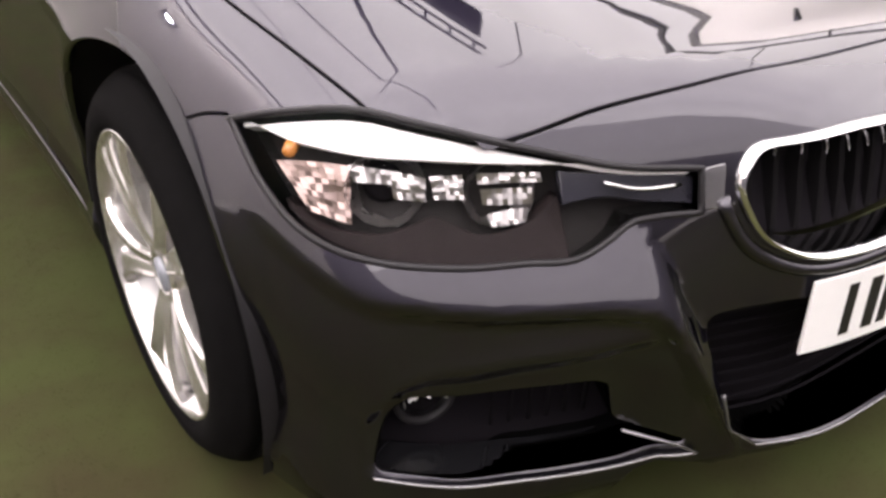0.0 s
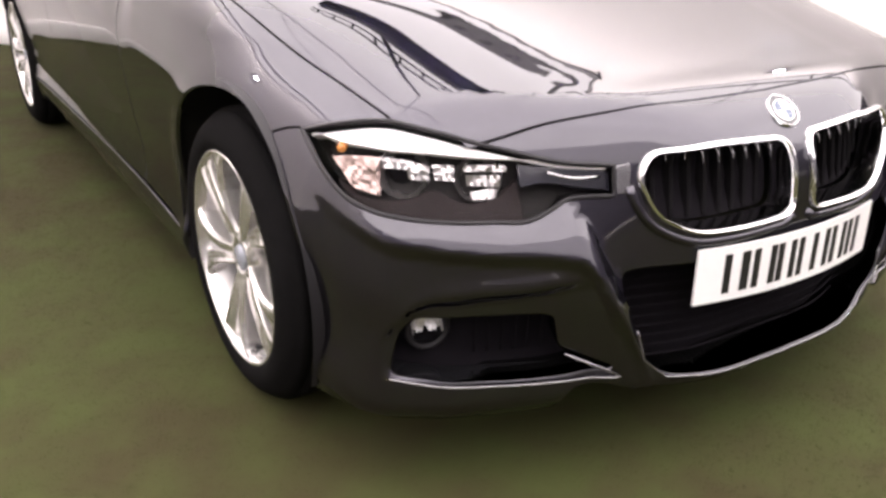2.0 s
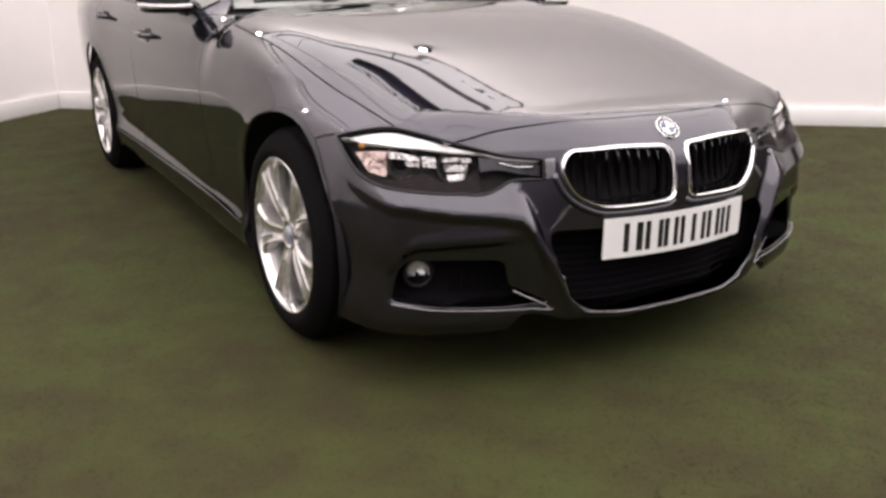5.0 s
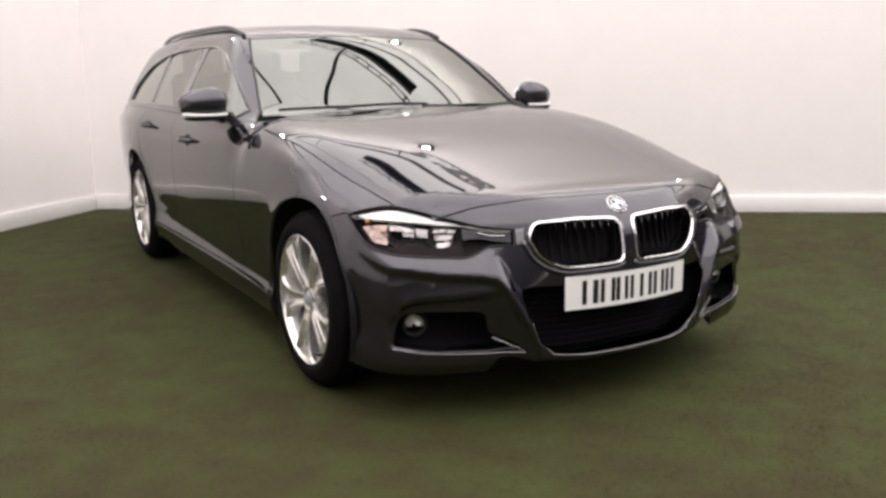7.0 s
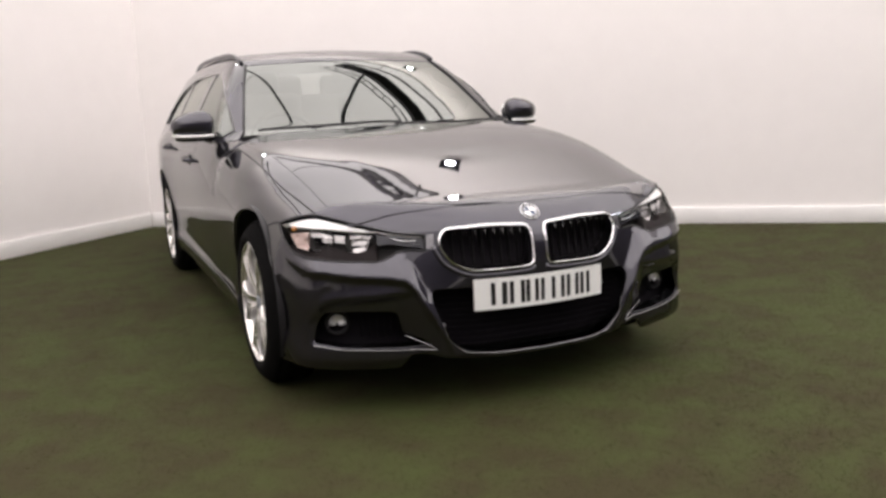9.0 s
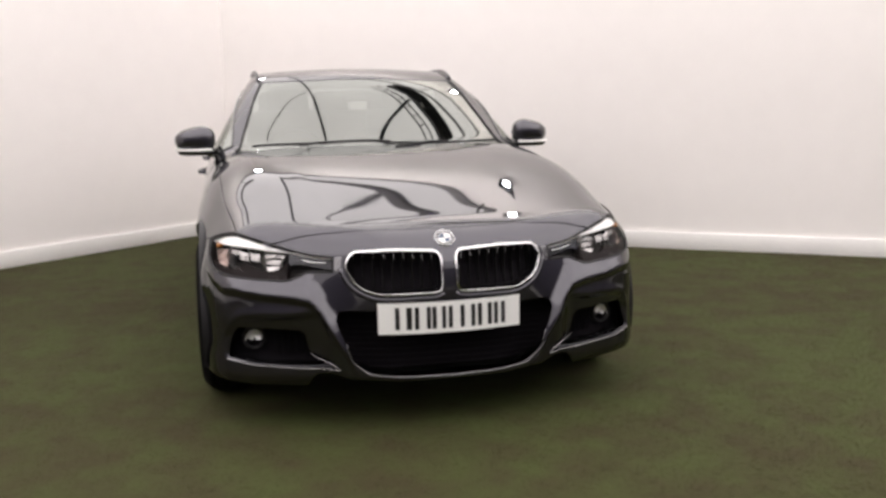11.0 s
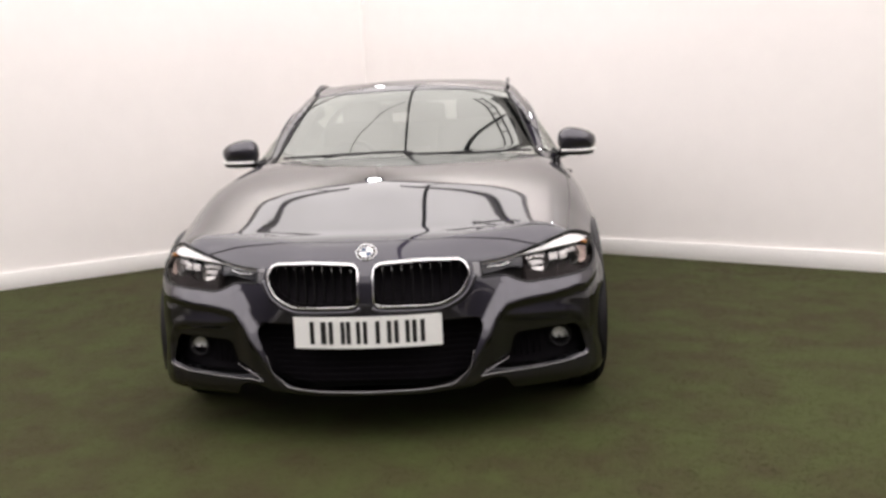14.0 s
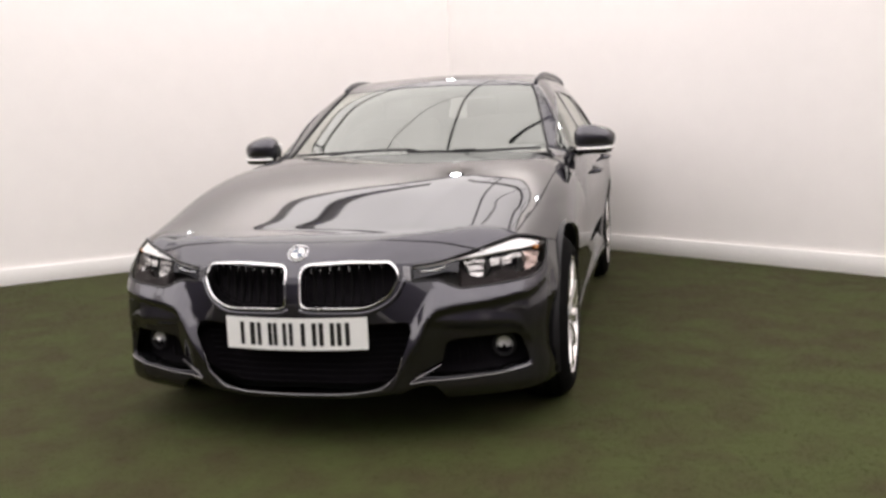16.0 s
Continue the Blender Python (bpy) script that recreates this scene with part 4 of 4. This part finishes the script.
for sx in (1, -1):
    k3 = (lambda s: s) if sx > 0 else flipped
    h = k3(s_house)
    lamp = mesh_object("headlight", h[0], h[1], LAMPBLACK, car, h[2], "clear halogen headlight with a bright silver brow")
    b = k3(s_brow)
    mesh_object("brow", b[0], b[1], BROWMAT, lamp, b[2], "bright silver brow")
    b = k3(s_cover)
    mesh_object("lower_cover", b[0], b[1], LAMPBROWN, lamp, b[2], "dark brown-grey lamp surround")
    for (v, f), mat in built:
        mesh_object("reflector_strip", *mir(v, f, sx), mat, lamp, smooth=False)
    to = np.array((0.42, -0.9, 0.16))
    for at, r, lens in (((0.723, -0.470, 0.624), 1.1, True), ((0.609, -0.530, 0.610), 1.0, False)):
        v, f = bowl(r, 16)
        mesh_object("reflector", *mir(aimed(v, at, to), f, sx), MIRRORMAT, lamp, smooth=False)
        if lens:
            v, f = lathe([(-0.006, 0.0005), (-0.008, 0.013), (-0.012, 0.02), (-0.022, 0.024), (-0.042, 0.024)], 20)
            mesh_object("bulb_shield", *mir(aimed(v, at, to), f, sx), VOID, lamp)
    v, f = lathe([(0.003, 0.0005), (0.002, 0.006), (0.0, 0.008), (-0.02, 0.009)], 16)
    mesh_object("indicator", *mir(aimed(v, (0.797, -0.385, 0.657), (0.6, -0.8, 0.05)), f, sx), AMBER, lamp, None, "amber indicator bulb")
    fin = edge([(0.513, -0.599, 0.624), (0.476, -0.617, 0.613), (0.424, -0.635, 0.612)], FRONT)
    mesh_object("fin", *mir(*tube(fin - slope(fin) * 0.006, 0.0028, 6), sx), CHROME, lamp)
    inner = chain(edge([(0.405, -0.65, 0.624), (0.56, -0.58, 0.645)], DLAMP), edge([(0.56, -0.59, 0.6), (0.51, -0.61, 0.604), (0.47, -0.63, 0.595), (0.408, -0.655, 0.585)], CORNER))
    s_in = k3(sheet(inner, DLENS, 0.02, off=-0.016, gap=0.001, depth=0.02))
    mesh_object("inner_cover", s_in[0], s_in[1], LAMPGREY, lamp, s_in[2])
    g = k3(s_lens)
    ob = mesh_object("lens", g[0], g[1], LENS_GLASS, lamp, g[2], "clear plastic lens")
    ob.visible_shadow = False
    rim_line = (lens_loop - 0.0005 * slope(lens_loop)) * [sx, 1, 1]
    mesh_object("lens_rim", *tube(rim_line, 0.0045, 6, closed=True), BLACK, lamp)

# ---- kidney grilles, lower grilles, badge, plate ----
def inset_loop(l2, d):
    """A flat outline drawn in by d; rows are (x, z)."""
    t = np.roll(l2, -1, 0) - np.roll(l2, 1, 0)
    t /= np.linalg.norm(t, axis=1, keepdims=True)
    n = np.stack([-t[:, 1], t[:, 0]], -1)
    area = np.sum(l2[:, 0] * np.roll(l2[:, 1], -1) - np.roll(l2[:, 0], -1) * l2[:, 1])
    return l2 + n * d * np.sign(area)


k2 = dense(KIDNEY, 0.01)
rings = []
for d, lift in ((-0.002, -0.004), (-0.0012, 0.006), (0.001, 0.0105), (0.0042, 0.011), (0.007, 0.007), (0.008, 0.0), (0.008, -0.05)):
    l2 = inset_loop(k2, d)
    q = meet(np.stack([l2[:, 0], -0.74 + 0 * l2[:, 0], l2[:, 1]], -1), FRONT)
    n = slope(q)
    q = q + lift * (0.35 * n + 0.65 * np.array((0, -1.0, 0)))
    rings.append(q)
m = len(k2)
kv = np.concatenate(rings)
kf = [(a * m + i, a * m + (i + 1) % m, (a + 1) * m + (i + 1) % m, (a + 1) * m + i) for a in range(len(rings) - 1) for i in range(m)]
kback = rings[-1] + np.array((0, 0.012, 0))
ktop = spl(*[(x, z) for x, z in [(0.024, 0.645), (0.2, 0.656), (0.34, 0.645), (0.37, 0.62)]])
kbot = spl(*[(x, z) for x, z in [(0.024, 0.5), (0.26, 0.5), (0.335, 0.54), (0.37, 0.6)]])
for sx in (1, -1):
    gr = mesh_object("kidney_grille", *mir(kv, kf, sx), CHROME, car, None, "chrome-framed twin grille with black slats")
    gr.data.set_sharp_from_angle(angle=radians(60))
    low2 = inset_loop(k2, -0.017)
    low2 = np.roll(low2, -int(np.argmin(np.abs(low2[:, 0] - 0.03) + np.abs(low2[:, 1] - 0.48))), 0)
    keep = (low2[:, 1] < 0.6) & (low2[:, 0] > 0.02)
    m3 = meet(np.stack([low2[keep, 0], -0.74 + 0 * low2[keep, 0], low2[keep, 1]], -1), FRONT)
    m3 = m3[np.argsort(np.arctan2(m3[:, 2] - 0.58, m3[:, 0] - 0.2))]
    mesh_object("grille_moulding", *mir(*tube(m3 + (0, 0.003, 0), 0.0105, 10), sx), PAINT, gr)
    bv = np.concatenate([kback, kback.mean(0)[None]])
    mesh_object("backing", *mir(bv, [(i, (i + 1) % m, m) for i in range(m)], sx), VOID, gr)
    for n in range(9):
        x = 0.055 + 0.034 * n
        z0, z1 = float(kbot(x)) + 0.008, float(ktop(x)) - 0.008
        zz = np.linspace(z0, z1, 9)
        q = meet(np.stack([x + 0 * zz, -0.74 + 0 * zz, zz], -1), FRONT)
        bow = np.linspace(0, 1, 9)
        front_y = q[:, 1] + 0.058 - 0.036 * bow**7
        sv, sf = [], []
        for yy, z in zip(front_y, zz):
            sv += [(x - 0.0045, yy + 0.004, z), (x, yy, z), (x + 0.0045, yy + 0.004, z), (x + 0.003, yy + 0.035, z), (x - 0.003, yy + 0.035, z)]
        for a in range(8):
            for c in range(5):
                sf.append((a * 5 + c, a * 5 + (c + 1) % 5, a * 5 + 5 + (c + 1) % 5, a * 5 + 5 + c))
        sf += [(4, 3, 2, 1, 0), (40, 41, 42, 43, 44)]
        slat = mesh_object("slat", *mir(sv, sf, sx), SLATMAT, gr, smooth=False)
        # A silver-grey tube paints the light caught by the slat's curved top.
        tip = np.stack([x + 0 * zz[:4], q[-4:, 1] + np.array((0.03, 0.026, 0.022, 0.02)), np.linspace(z1 - 0.03, z1 - 0.004, 4)], -1)
        mesh_object("slat_tip_glint", *mir(*tube(tip, (0.0008, 0.0014, 0.0018, 0.0018), 6), sx), TRIMGLINT, slat)
    link = on_front(rounded([(0.37, 0.632), (0.397, 0.629), (0.401, 0.58), (0.376, 0.58)], 0.004), 0.006)
    ls = sheet(link, FRONT, 0.01, off=0.0015, gap=0.0, depth=0.004)
    ls = ls if sx > 0 else flipped(ls)
    mesh_object("grille_link", ls[0], ls[1], TRIMGLINT, car, ls[2])
    # side intake: a black box with ribs, its fog lamp and the blade under it
    si = sheet(intake_loop, CORNER, 0.04, off=-0.085, depth=-0.082, gap=0.0)
    si = si if sx > 0 else flipped(si)
    it = mesh_object("side_intake", si[0], si[1], VOID, car, si[2], "black side intake with a round fog lamp")
    for n in range(6):
        x = 0.49 + 0.024 * n
        c = on_front(np.array([(x, 0.27), (x, 0.385), (x + 0.001, 0.385), (x + 0.001, 0.27)]), 0.3)[:2] + np.array((0, 0.068, 0))
        mesh_object("rib", *mir(*tube([c[0], (c[0] + c[1]) / 2, c[1]], 0.003, 6), sx), VOID, it)
    to = np.array((0.22, -0.97, 0.0))
    at = np.array((0.686, -0.488, 0.322))
    fog = mesh_object("fog_lamp", *mir(aimed(lathe([(-0.03, 0.044), (0.0, 0.044), (0.004, 0.0415), (0.002, 0.035), (-0.012, 0.0335)], 32)[0], at, to), lathe([(0, 0)] * 5, 32)[1], sx), BLACK, car)
    v, f = bowl(0.93, 10)
    v = np.array(v) * (0.34, 0.82, 0.82)
    v = np.array(aimed(v, at, to + np.array((0, 0, 0.5))))
    f = [q for q in f if v[list(q), 2].mean() > at[2] - 0.01]
    mesh_object("reflector", *mir(v, f, sx), SATIN, fog, smooth=False)
    v, f = lathe([(0.009, 0.0005), (0.008, 0.013), (0.004, 0.025), (-0.003, 0.0335)], 32)
    ob = mesh_object("lens", *mir(aimed(v, at, to), f, sx), LENS_GLASS, fog)
    ob.visible_shadow = False
    lip = edge([(0.785, -0.515, 0.262), (0.70, -0.56, 0.249), (0.60, -0.61, 0.241), (0.50, -0.655, 0.237), (0.382, -0.684, 0.231)], CORNER)
    lip = lip + np.array((0.15, -0.5, 0)) * 0.012
    # Silver-grey tubes stand in for the highlight along the painted edge.
    blade = mesh_object("splitter_blade", *mir(*tube(lip, 0.0025, 8), sx), TRIMGLINT, car, None, "glossy edge of the lower splitter")
    lip2 = np.array([lip[-1], lip[-1] * 0.5 + np.array((0.438, -0.672, 0.262)) * 0.5, (0.492, -0.652, 0.287)])
    mesh_object("return_edge", *mir(*tube(lip2, 0.0024, 8), sx), TRIMGLINT, blade)
    shelf_v = np.concatenate([lip + (0, 0, -0.002), lip * [0.97, 0, 1] + np.stack([0 * lip[:, 0], lip[:, 1] + 0.075, 0 * lip[:, 0] + 0.004], -1)])
    n = len(lip)
    mesh_object("shelf", *mir(shelf_v, [(i, i + 1, n + i + 1, n + i) for i in range(n - 1)], sx), GLOSSBLACK, blade)

sg = sheet(grille_loop, FRONT, 0.05, off=-0.09, depth=-0.086, gap=0.0)
lower = mesh_object("lower_grille", sg[0], sg[1], VOID, car, sg[2], "black lower grille with fine cross bars")
gx = spl((0.2, 0.2), (0.215, 0.29), (0.265, 0.35), (0.345, 0.375), (0.41, 0.4), (0.44, 0.39))
for n in range(9):
    z = 0.225 + 0.021 * n
    w = float(gx(z)) - 0.006
    xx = np.linspace(-w, w, 15)
    q = meet(np.stack([xx, -0.74 + 0 * xx, z + 0 * xx], -1), FRONT) + (0, 0.05, 0)
    mesh_object("cross_bar", *tube(q + (0, 0.02, 0), 0.0025, 6), VOID, lower)
lipc = on_front(np.array([(-0.37, 0.325), (-0.352, 0.262), (-0.295, 0.213), (-0.19, 0.203), (0, 0.197), (0.19, 0.203), (0.295, 0.213), (0.352, 0.262), (0.37, 0.325), (0.371, 0.325)]), 0.01)
cut = int(np.argmax(lipc[:, 0])) + 1
# The lip's highlight is put into this tube's silver-grey colour.
mesh_object("lower_lip", *tube(lipc[:cut] + (0, -0.001, 0), 0.0021, 8), TRIMGLINT, car, None, "glossy lip under the lower grille")

bn = slope(meet([(0, -0.68, 0.685)], (0, 1, -0.5)))[0]
bp = meet([(0, -0.68, 0.685)], (0, 1, -0.5))[0]
badge_rows = [(-0.01, 0.0365), (0.003, 0.0365), (0.005, 0.0355), (0.005, 0.0345), (0.0038, 0.0335), (0.0034, 0.0245), (0.0048, 0.024), (0.0048, 0.0225), (0.003, 0.022)]
badge = mesh_object("badge", aimed(lathe(badge_rows, 40)[0], bp, bn), lathe(badge_rows, 40)[1], CHROME, car, None, "round two-tone badge on the nose")
ring_rows = [(0.0042, 0.0338), (0.0045, 0.0245)]
mesh_object("ring", aimed(lathe(ring_rows, 40)[0], bp, bn), lathe(ring_rows, 40)[1], GLOSSBLACK, badge)
for n in range(4):
    a = np.radians(np.linspace(90 * n, 90 * n + 90, 9))
    fan = np.concatenate([[(0.004, 0, 0)], np.stack([0.004 + 0 * a, 0.0223 * np.cos(a), 0.0223 * np.sin(a)], -1)])
    mesh_object("quarter", aimed(fan, bp, bn), [(0, i + 1, i + 2) for i in range(8)], BLUE if n % 2 else WHITE, badge)


def bowed(x0, x1, z0, z1, lift, thick, name, mat, parent):
    """A plate that follows the bow of the bumper."""
    xs = np.linspace(x0, x1, max(2, int((x1 - x0) / 0.02) + 1))
    v = []
    for x in xs:
        y = -0.766 + 0.032 * (x / 0.26) ** 2 - lift
        v += [(x, y, z0), (x, y, z1), (x, y + thick, z1), (x, y + thick, z0)]
    f = [(4 * i + c, 4 * i + (c + 1) % 4, 4 * i + 4 + (c + 1) % 4, 4 * i + 4 + c) for i in range(len(xs) - 1) for c in range(4)]
    f += [(3, 2, 1, 0), tuple(4 * (len(xs) - 1) + c for c in range(4))]
    f = [q[::-1] for q in f]
    return mesh_object(name, v, f, mat, parent, smooth=False)


plate = bowed(-0.26, 0.26, 0.3585, 0.4695, 0.0, 0.004, "number_plate", WHITE, car)
plate["label"] = "white number plate with dark bars"
STROKES = ((0.0586, 0.074), (0.098, 0.117), (0.127, 0.142), (0.169, 0.184), (0.189, 0.204), (0.224, 0.238), (0.248, 0.262), (0.291, 0.306), (0.331, 0.346), (0.356, 0.371), (0.394, 0.409), (0.418, 0.433), (0.446, 0.461))
for a, b in STROKES:
    bowed(-0.26 + a, -0.26 + b, 0.3745, 0.4535, 0.0012, 0.002, "bar", INK, plate)
# bracket behind the plate
part("plate_bracket", box_bm((0.46, 0.02, 0.09), (0, -0.728, 0.414), bevel=0.004), BLACK, car)

# ---- wheels ----
TYRE = [(0.07, 0.232), (0.092, 0.237), (0.1, 0.25), (0.101, 0.266), (0.096, 0.283), (0.085, 0.299), (0.07, 0.312), (0.055, 0.322), (0.054, 0.319), (0.047, 0.319), (0.046, 0.3255), (0.006, 0.326), (0.005, 0.32), (-0.005, 0.32), (-0.006, 0.326), (-0.046, 0.3255), (-0.047, 0.319), (-0.054, 0.319), (-0.055, 0.325), (-0.08, 0.322), (-0.1, 0.3), (-0.107, 0.275), (-0.1, 0.245), (-0.07, 0.232)]
RIM = [(0.088, 0.240), (0.094, 0.239), (0.096, 0.235), (0.093, 0.231), (0.084, 0.228), (0.07, 0.222), (0.05, 0.214), (0.0, 0.205), (-0.06, 0.2), (-0.09, 0.225), (-0.092, 0.238)]


def spoke_mesh(a0, side):
    """One prong of a twin spoke: a wide flat face that slopes to a raised outer ridge, from hub to rim."""
    v, f = [], []
    rows = [(0.036, 0.0, 32, 0.068), (0.06, 0.0, 25, 0.074), (0.085, 0.3, 19, 0.081), (0.115, 0.9, 17.0, 0.086), (0.15, 2.6, 16.6, 0.089), (0.18, 4.2, 17.8, 0.0905), (0.21, 5.0, 19.5, 0.09), (0.231, 4.4, 22.0, 0.086)]
    for r, gi, go, x in rows:
        for s, dx in ((0.0, -0.04), (0.0, -0.006), (0.08, -0.003), (0.55, 0.0), (0.8, 0.004), (0.92, 0.002), (1.0, -0.006), (1.0, -0.04)):
            a = math.radians(a0 + side * (gi + (go - gi) * s))
            v.append((x + dx, r * math.cos(a), r * math.sin(a)))
    n = 8
    for i in range(len(rows) - 1):
        for c in range(n):
            f.append((i * n + c, i * n + (c + 1) % n, (i + 1) * n + (c + 1) % n, (i + 1) * n + c))
    return v, (f if side < 0 else [q[::-1] for q in f])


def build_wheel():
    hub = new("wheel")
    mesh_object("tyre", *lathe(TYRE, 96), RUBBER, hub, None, "black low-profile tyre")
    mesh_object("rim", *lathe(RIM[:6], 96), SILVER, hub, None, "silver alloy rim with five twin spokes")
    mesh_object("rim_barrel", *lathe(RIM[5:], 96), BARRELMAT, hub)
    for n in range(5):
        for side in (-1, 1):
            mesh_object("spoke", *spoke_mesh(117 + 72 * n, side), SILVER, hub, smooth=False)
    mesh_object("hub_cover", *lathe([(0.04, 0.062), (0.066, 0.06), (0.074, 0.05), (0.074, 0.036), (0.066, 0.034), (0.066, 0.0005)], 40), SILVER, hub)
    mesh_object("centre_cap", *lathe([(0.062, 0.029), (0.075, 0.029), (0.078, 0.026), (0.079, 0.0005)], 32), CAPMAT, hub, None, "blue and white centre cap")
    for n in range(5):
        a = math.radians(153 + 72 * n)
        v, f = lathe([(0.07, 0.0005), (0.07, 0.008), (0.05, 0.0085)], 10)
        v = np.array(v) + (0, 0.05 * math.cos(a), 0.05 * math.sin(a))
        mesh_object("bolt", v, f, STEEL, hub)
    a = math.radians(288)
    valve = np.array([(0.03, 0.212, 0), (0.055, 0.207, 0), (0.078, 0.2, 0)])
    valve = np.stack([valve[:, 0], valve[:, 1] * math.cos(a), valve[:, 1] * math.sin(a)], -1)
    mesh_object("valve", *tube(valve, (0.006, 0.0055, 0.004), 8), BLACK, hub)
    mesh_object("brake_disc", *lathe([(0.0, 0.06), (0.012, 0.075), (0.012, 0.155), (-0.01, 0.155), (-0.01, 0.06)], 64), DISCMAT, hub)
    part("caliper", box_bm((0.07, 0.075, 0.16), (0.0, 0.14, 0.02), bevel=0.015), STEEL, hub)
    return hub


first = build_wheel()
first.parent = car
first.location = (0.791, 0.0, 0.325)
for sx, yc in ((-1, 0.0), (1, AXLE_REAR), (-1, AXLE_REAR)):
    w = copy_thing(first, pose(sx * 0.791, yc, 0.325, 0, 0, 0 if sx > 0 else 180))
    w.parent = car
for sx in (1, -1):
    for yc in (0.0, AXLE_REAR):
        a = np.radians(np.linspace(-20, 200, 40))
        v, f = [], []
        for ang in a:
            c, s = math.cos(ang), math.sin(ang)
            v += [(sx * 0.5, yc + 0.05 * c, 0.325 + 0.05 * s), (sx * 0.5, yc + 0.395 * c, 0.325 + 0.395 * s), (sx * 0.872, yc + 0.39 * c, 0.325 + 0.39 * s)]
        for i in range(39):
            f += [(3 * i, 3 * i + 1, 3 * i + 4, 3 * i + 3), (3 * i + 1, 3 * i + 2, 3 * i + 5, 3 * i + 4)]
        mesh_object("arch_liner", v, f, BLACK, car)

# ---- mirrors, handles ----
for sx in (1, -1):
    def shape(p):
        q = p.copy()
        q[2] *= 1 - 0.28 * (p[0] / 0.1) * (p[2] > 0)
        q[1] += 0.25 * p[0]
        q[1] = min(q[1], 0.05 + 0.25 * p[0])
        return q

    mirror = mesh_object("wing_mirror", *mir(*superball((0.917, 1.075, 1.013), (0.104, 0.085, 0.067), 2.4, cut=shape), sx), PAINT, car, None, "grey door mirror with a bright lower strip")
    strip = [(0.83, 0.998, 0.962), (0.90, 0.988, 0.960), (0.97, 1.008, 0.961), (1.012, 1.06, 0.965)]
    mesh_object("strip", *mir(*tube(strip, 0.007, 8), sx), BROWMAT, mirror)
    v, f = superball((0.905, 1.075, 0.950), (0.102, 0.07, 0.018), 3.0, 10, 24)
    mesh_object("base", *mir(v, f, sx), GLOSSBLACK, mirror)
    mesh_object("stalk", *mir(*tube([(0.79, 1.06, 0.925), (0.82, 1.065, 0.94), (0.86, 1.07, 0.95)], [0.026, 0.024, 0.022], 8), sx), GLOSSBLACK, mirror)
    v, f = superball((0.918, 1.132, 1.008), (0.088, 0.004, 0.05), 3.5, 10, 24)
    mesh_object("mirror_glass", *mir(v, f, sx), CHROME, mirror)
    for y in (1.53, 2.43):
        z = 0.822 if y < 2 else 0.86
        c = meet([(0.9, y, z)], SIDE)[0]
        n = slope(c[None])[0]
        cup = superball((0, 0, 0), (0.004, 0.05, 0.03), 2.4, 10, 20)
        cv = np.array(cup[0]) + c + n * -0.001
        hd = mesh_object("door_handle", *mir(*tube([c + (-0.002, -0.105, 0.0), c + (0.028, -0.085, 0.002), c + (0.036, 0.0, 0.004), c + (0.028, 0.085, 0.004), c + (-0.002, 0.105, 0.003)], 0.013, 10, squash=0.9), sx), PAINT, car)
        mesh_object("cup", *mir(cv, cup[1], sx), BLACK, hd)

# ---- inside the car ----
part("underbody", box_bm((1.5, 3.9, 0.3), (0, 1.55, 0.33), bevel=0.05), BLACK, car)
# Plain black box added behind the grilles to block light and view.
part("engine_light_block", box_bm((1.2, 1.0, 0.34), (0, 0.02, 0.48), bevel=0.05), BLACK, car)
dash = part("dashboard", box_bm((1.36, 0.42, 0.26), (0, 1.12, 0.80), bevel=0.07, segs=4), DARKIN, car)
part("instrument_hood", box_bm((0.36, 0.2, 0.07), (-0.37, 1.22, 0.945), bevel=0.03, segs=3), DARKIN, dash)
part("centre_screen", box_bm((0.24, 0.025, 0.1), (0, 1.26, 0.96), bevel=0.008), GLOSSBLACK, dash)
a = np.linspace(0, 2 * math.pi, 33)[:-1]
ring = np.stack([-0.37 + 0.185 * np.cos(a), 1.42 + 0.07 * np.sin(a), 0.88 + 0.17 * np.sin(a)], -1)
wheel_s = mesh_object("steering_wheel", *tube(ring, 0.016, 10, closed=True), SEATMAT, car)
part("boss", box_bm((0.16, 0.06, 0.12), (-0.37, 1.4, 0.88), bevel=0.025), SEATMAT, wheel_s)


def seat(x, y, w):
    s = part("seat", box_bm((w, 0.52, 0.2), (x, y, 0.52), bevel=0.06, segs=3), SEATMAT, car)
    part("backrest", box_bm((w, 0.15, 0.62), (x, y + 0.33, 0.86), bevel=0.06, segs=3, turn=Matrix.Rotation(radians(-14), 4, "X")), SEATMAT, s)
    heads = [x] if w < 0.8 else [x - 0.4, x, x + 0.4]
    for hx in heads:
        part("headrest", box_bm((0.26, 0.1, 0.17), (hx, y + 0.44, 1.22), bevel=0.04, segs=3), SEATMAT, s)


seat(-0.37, 1.62, 0.5)
seat(0.37, 1.62, 0.5)
seat(0.0, 2.5, 1.25)
part("mirror_inside", box_bm((0.22, 0.03, 0.065), (0, 1.34, 1.235), bevel=0.015), BLACK, car)
lin = sheet(chain(edge([(-0.5, 1.6, 1.4), (0, 1.55, 1.4), (0.5, 1.6, 1.4)], TOP), edge([(0.5, 1.6, 1.4), (0.5, 3.3, 1.35)], TOP), edge([(0.5, 3.3, 1.35), (-0.5, 3.3, 1.35)], TOP), edge([(-0.5, 3.3, 1.35), (-0.5, 1.6, 1.4)], TOP)), TOP, 0.15, off=-0.03, depth=0.004)
panel("roof_lining", lin, LINING, car)
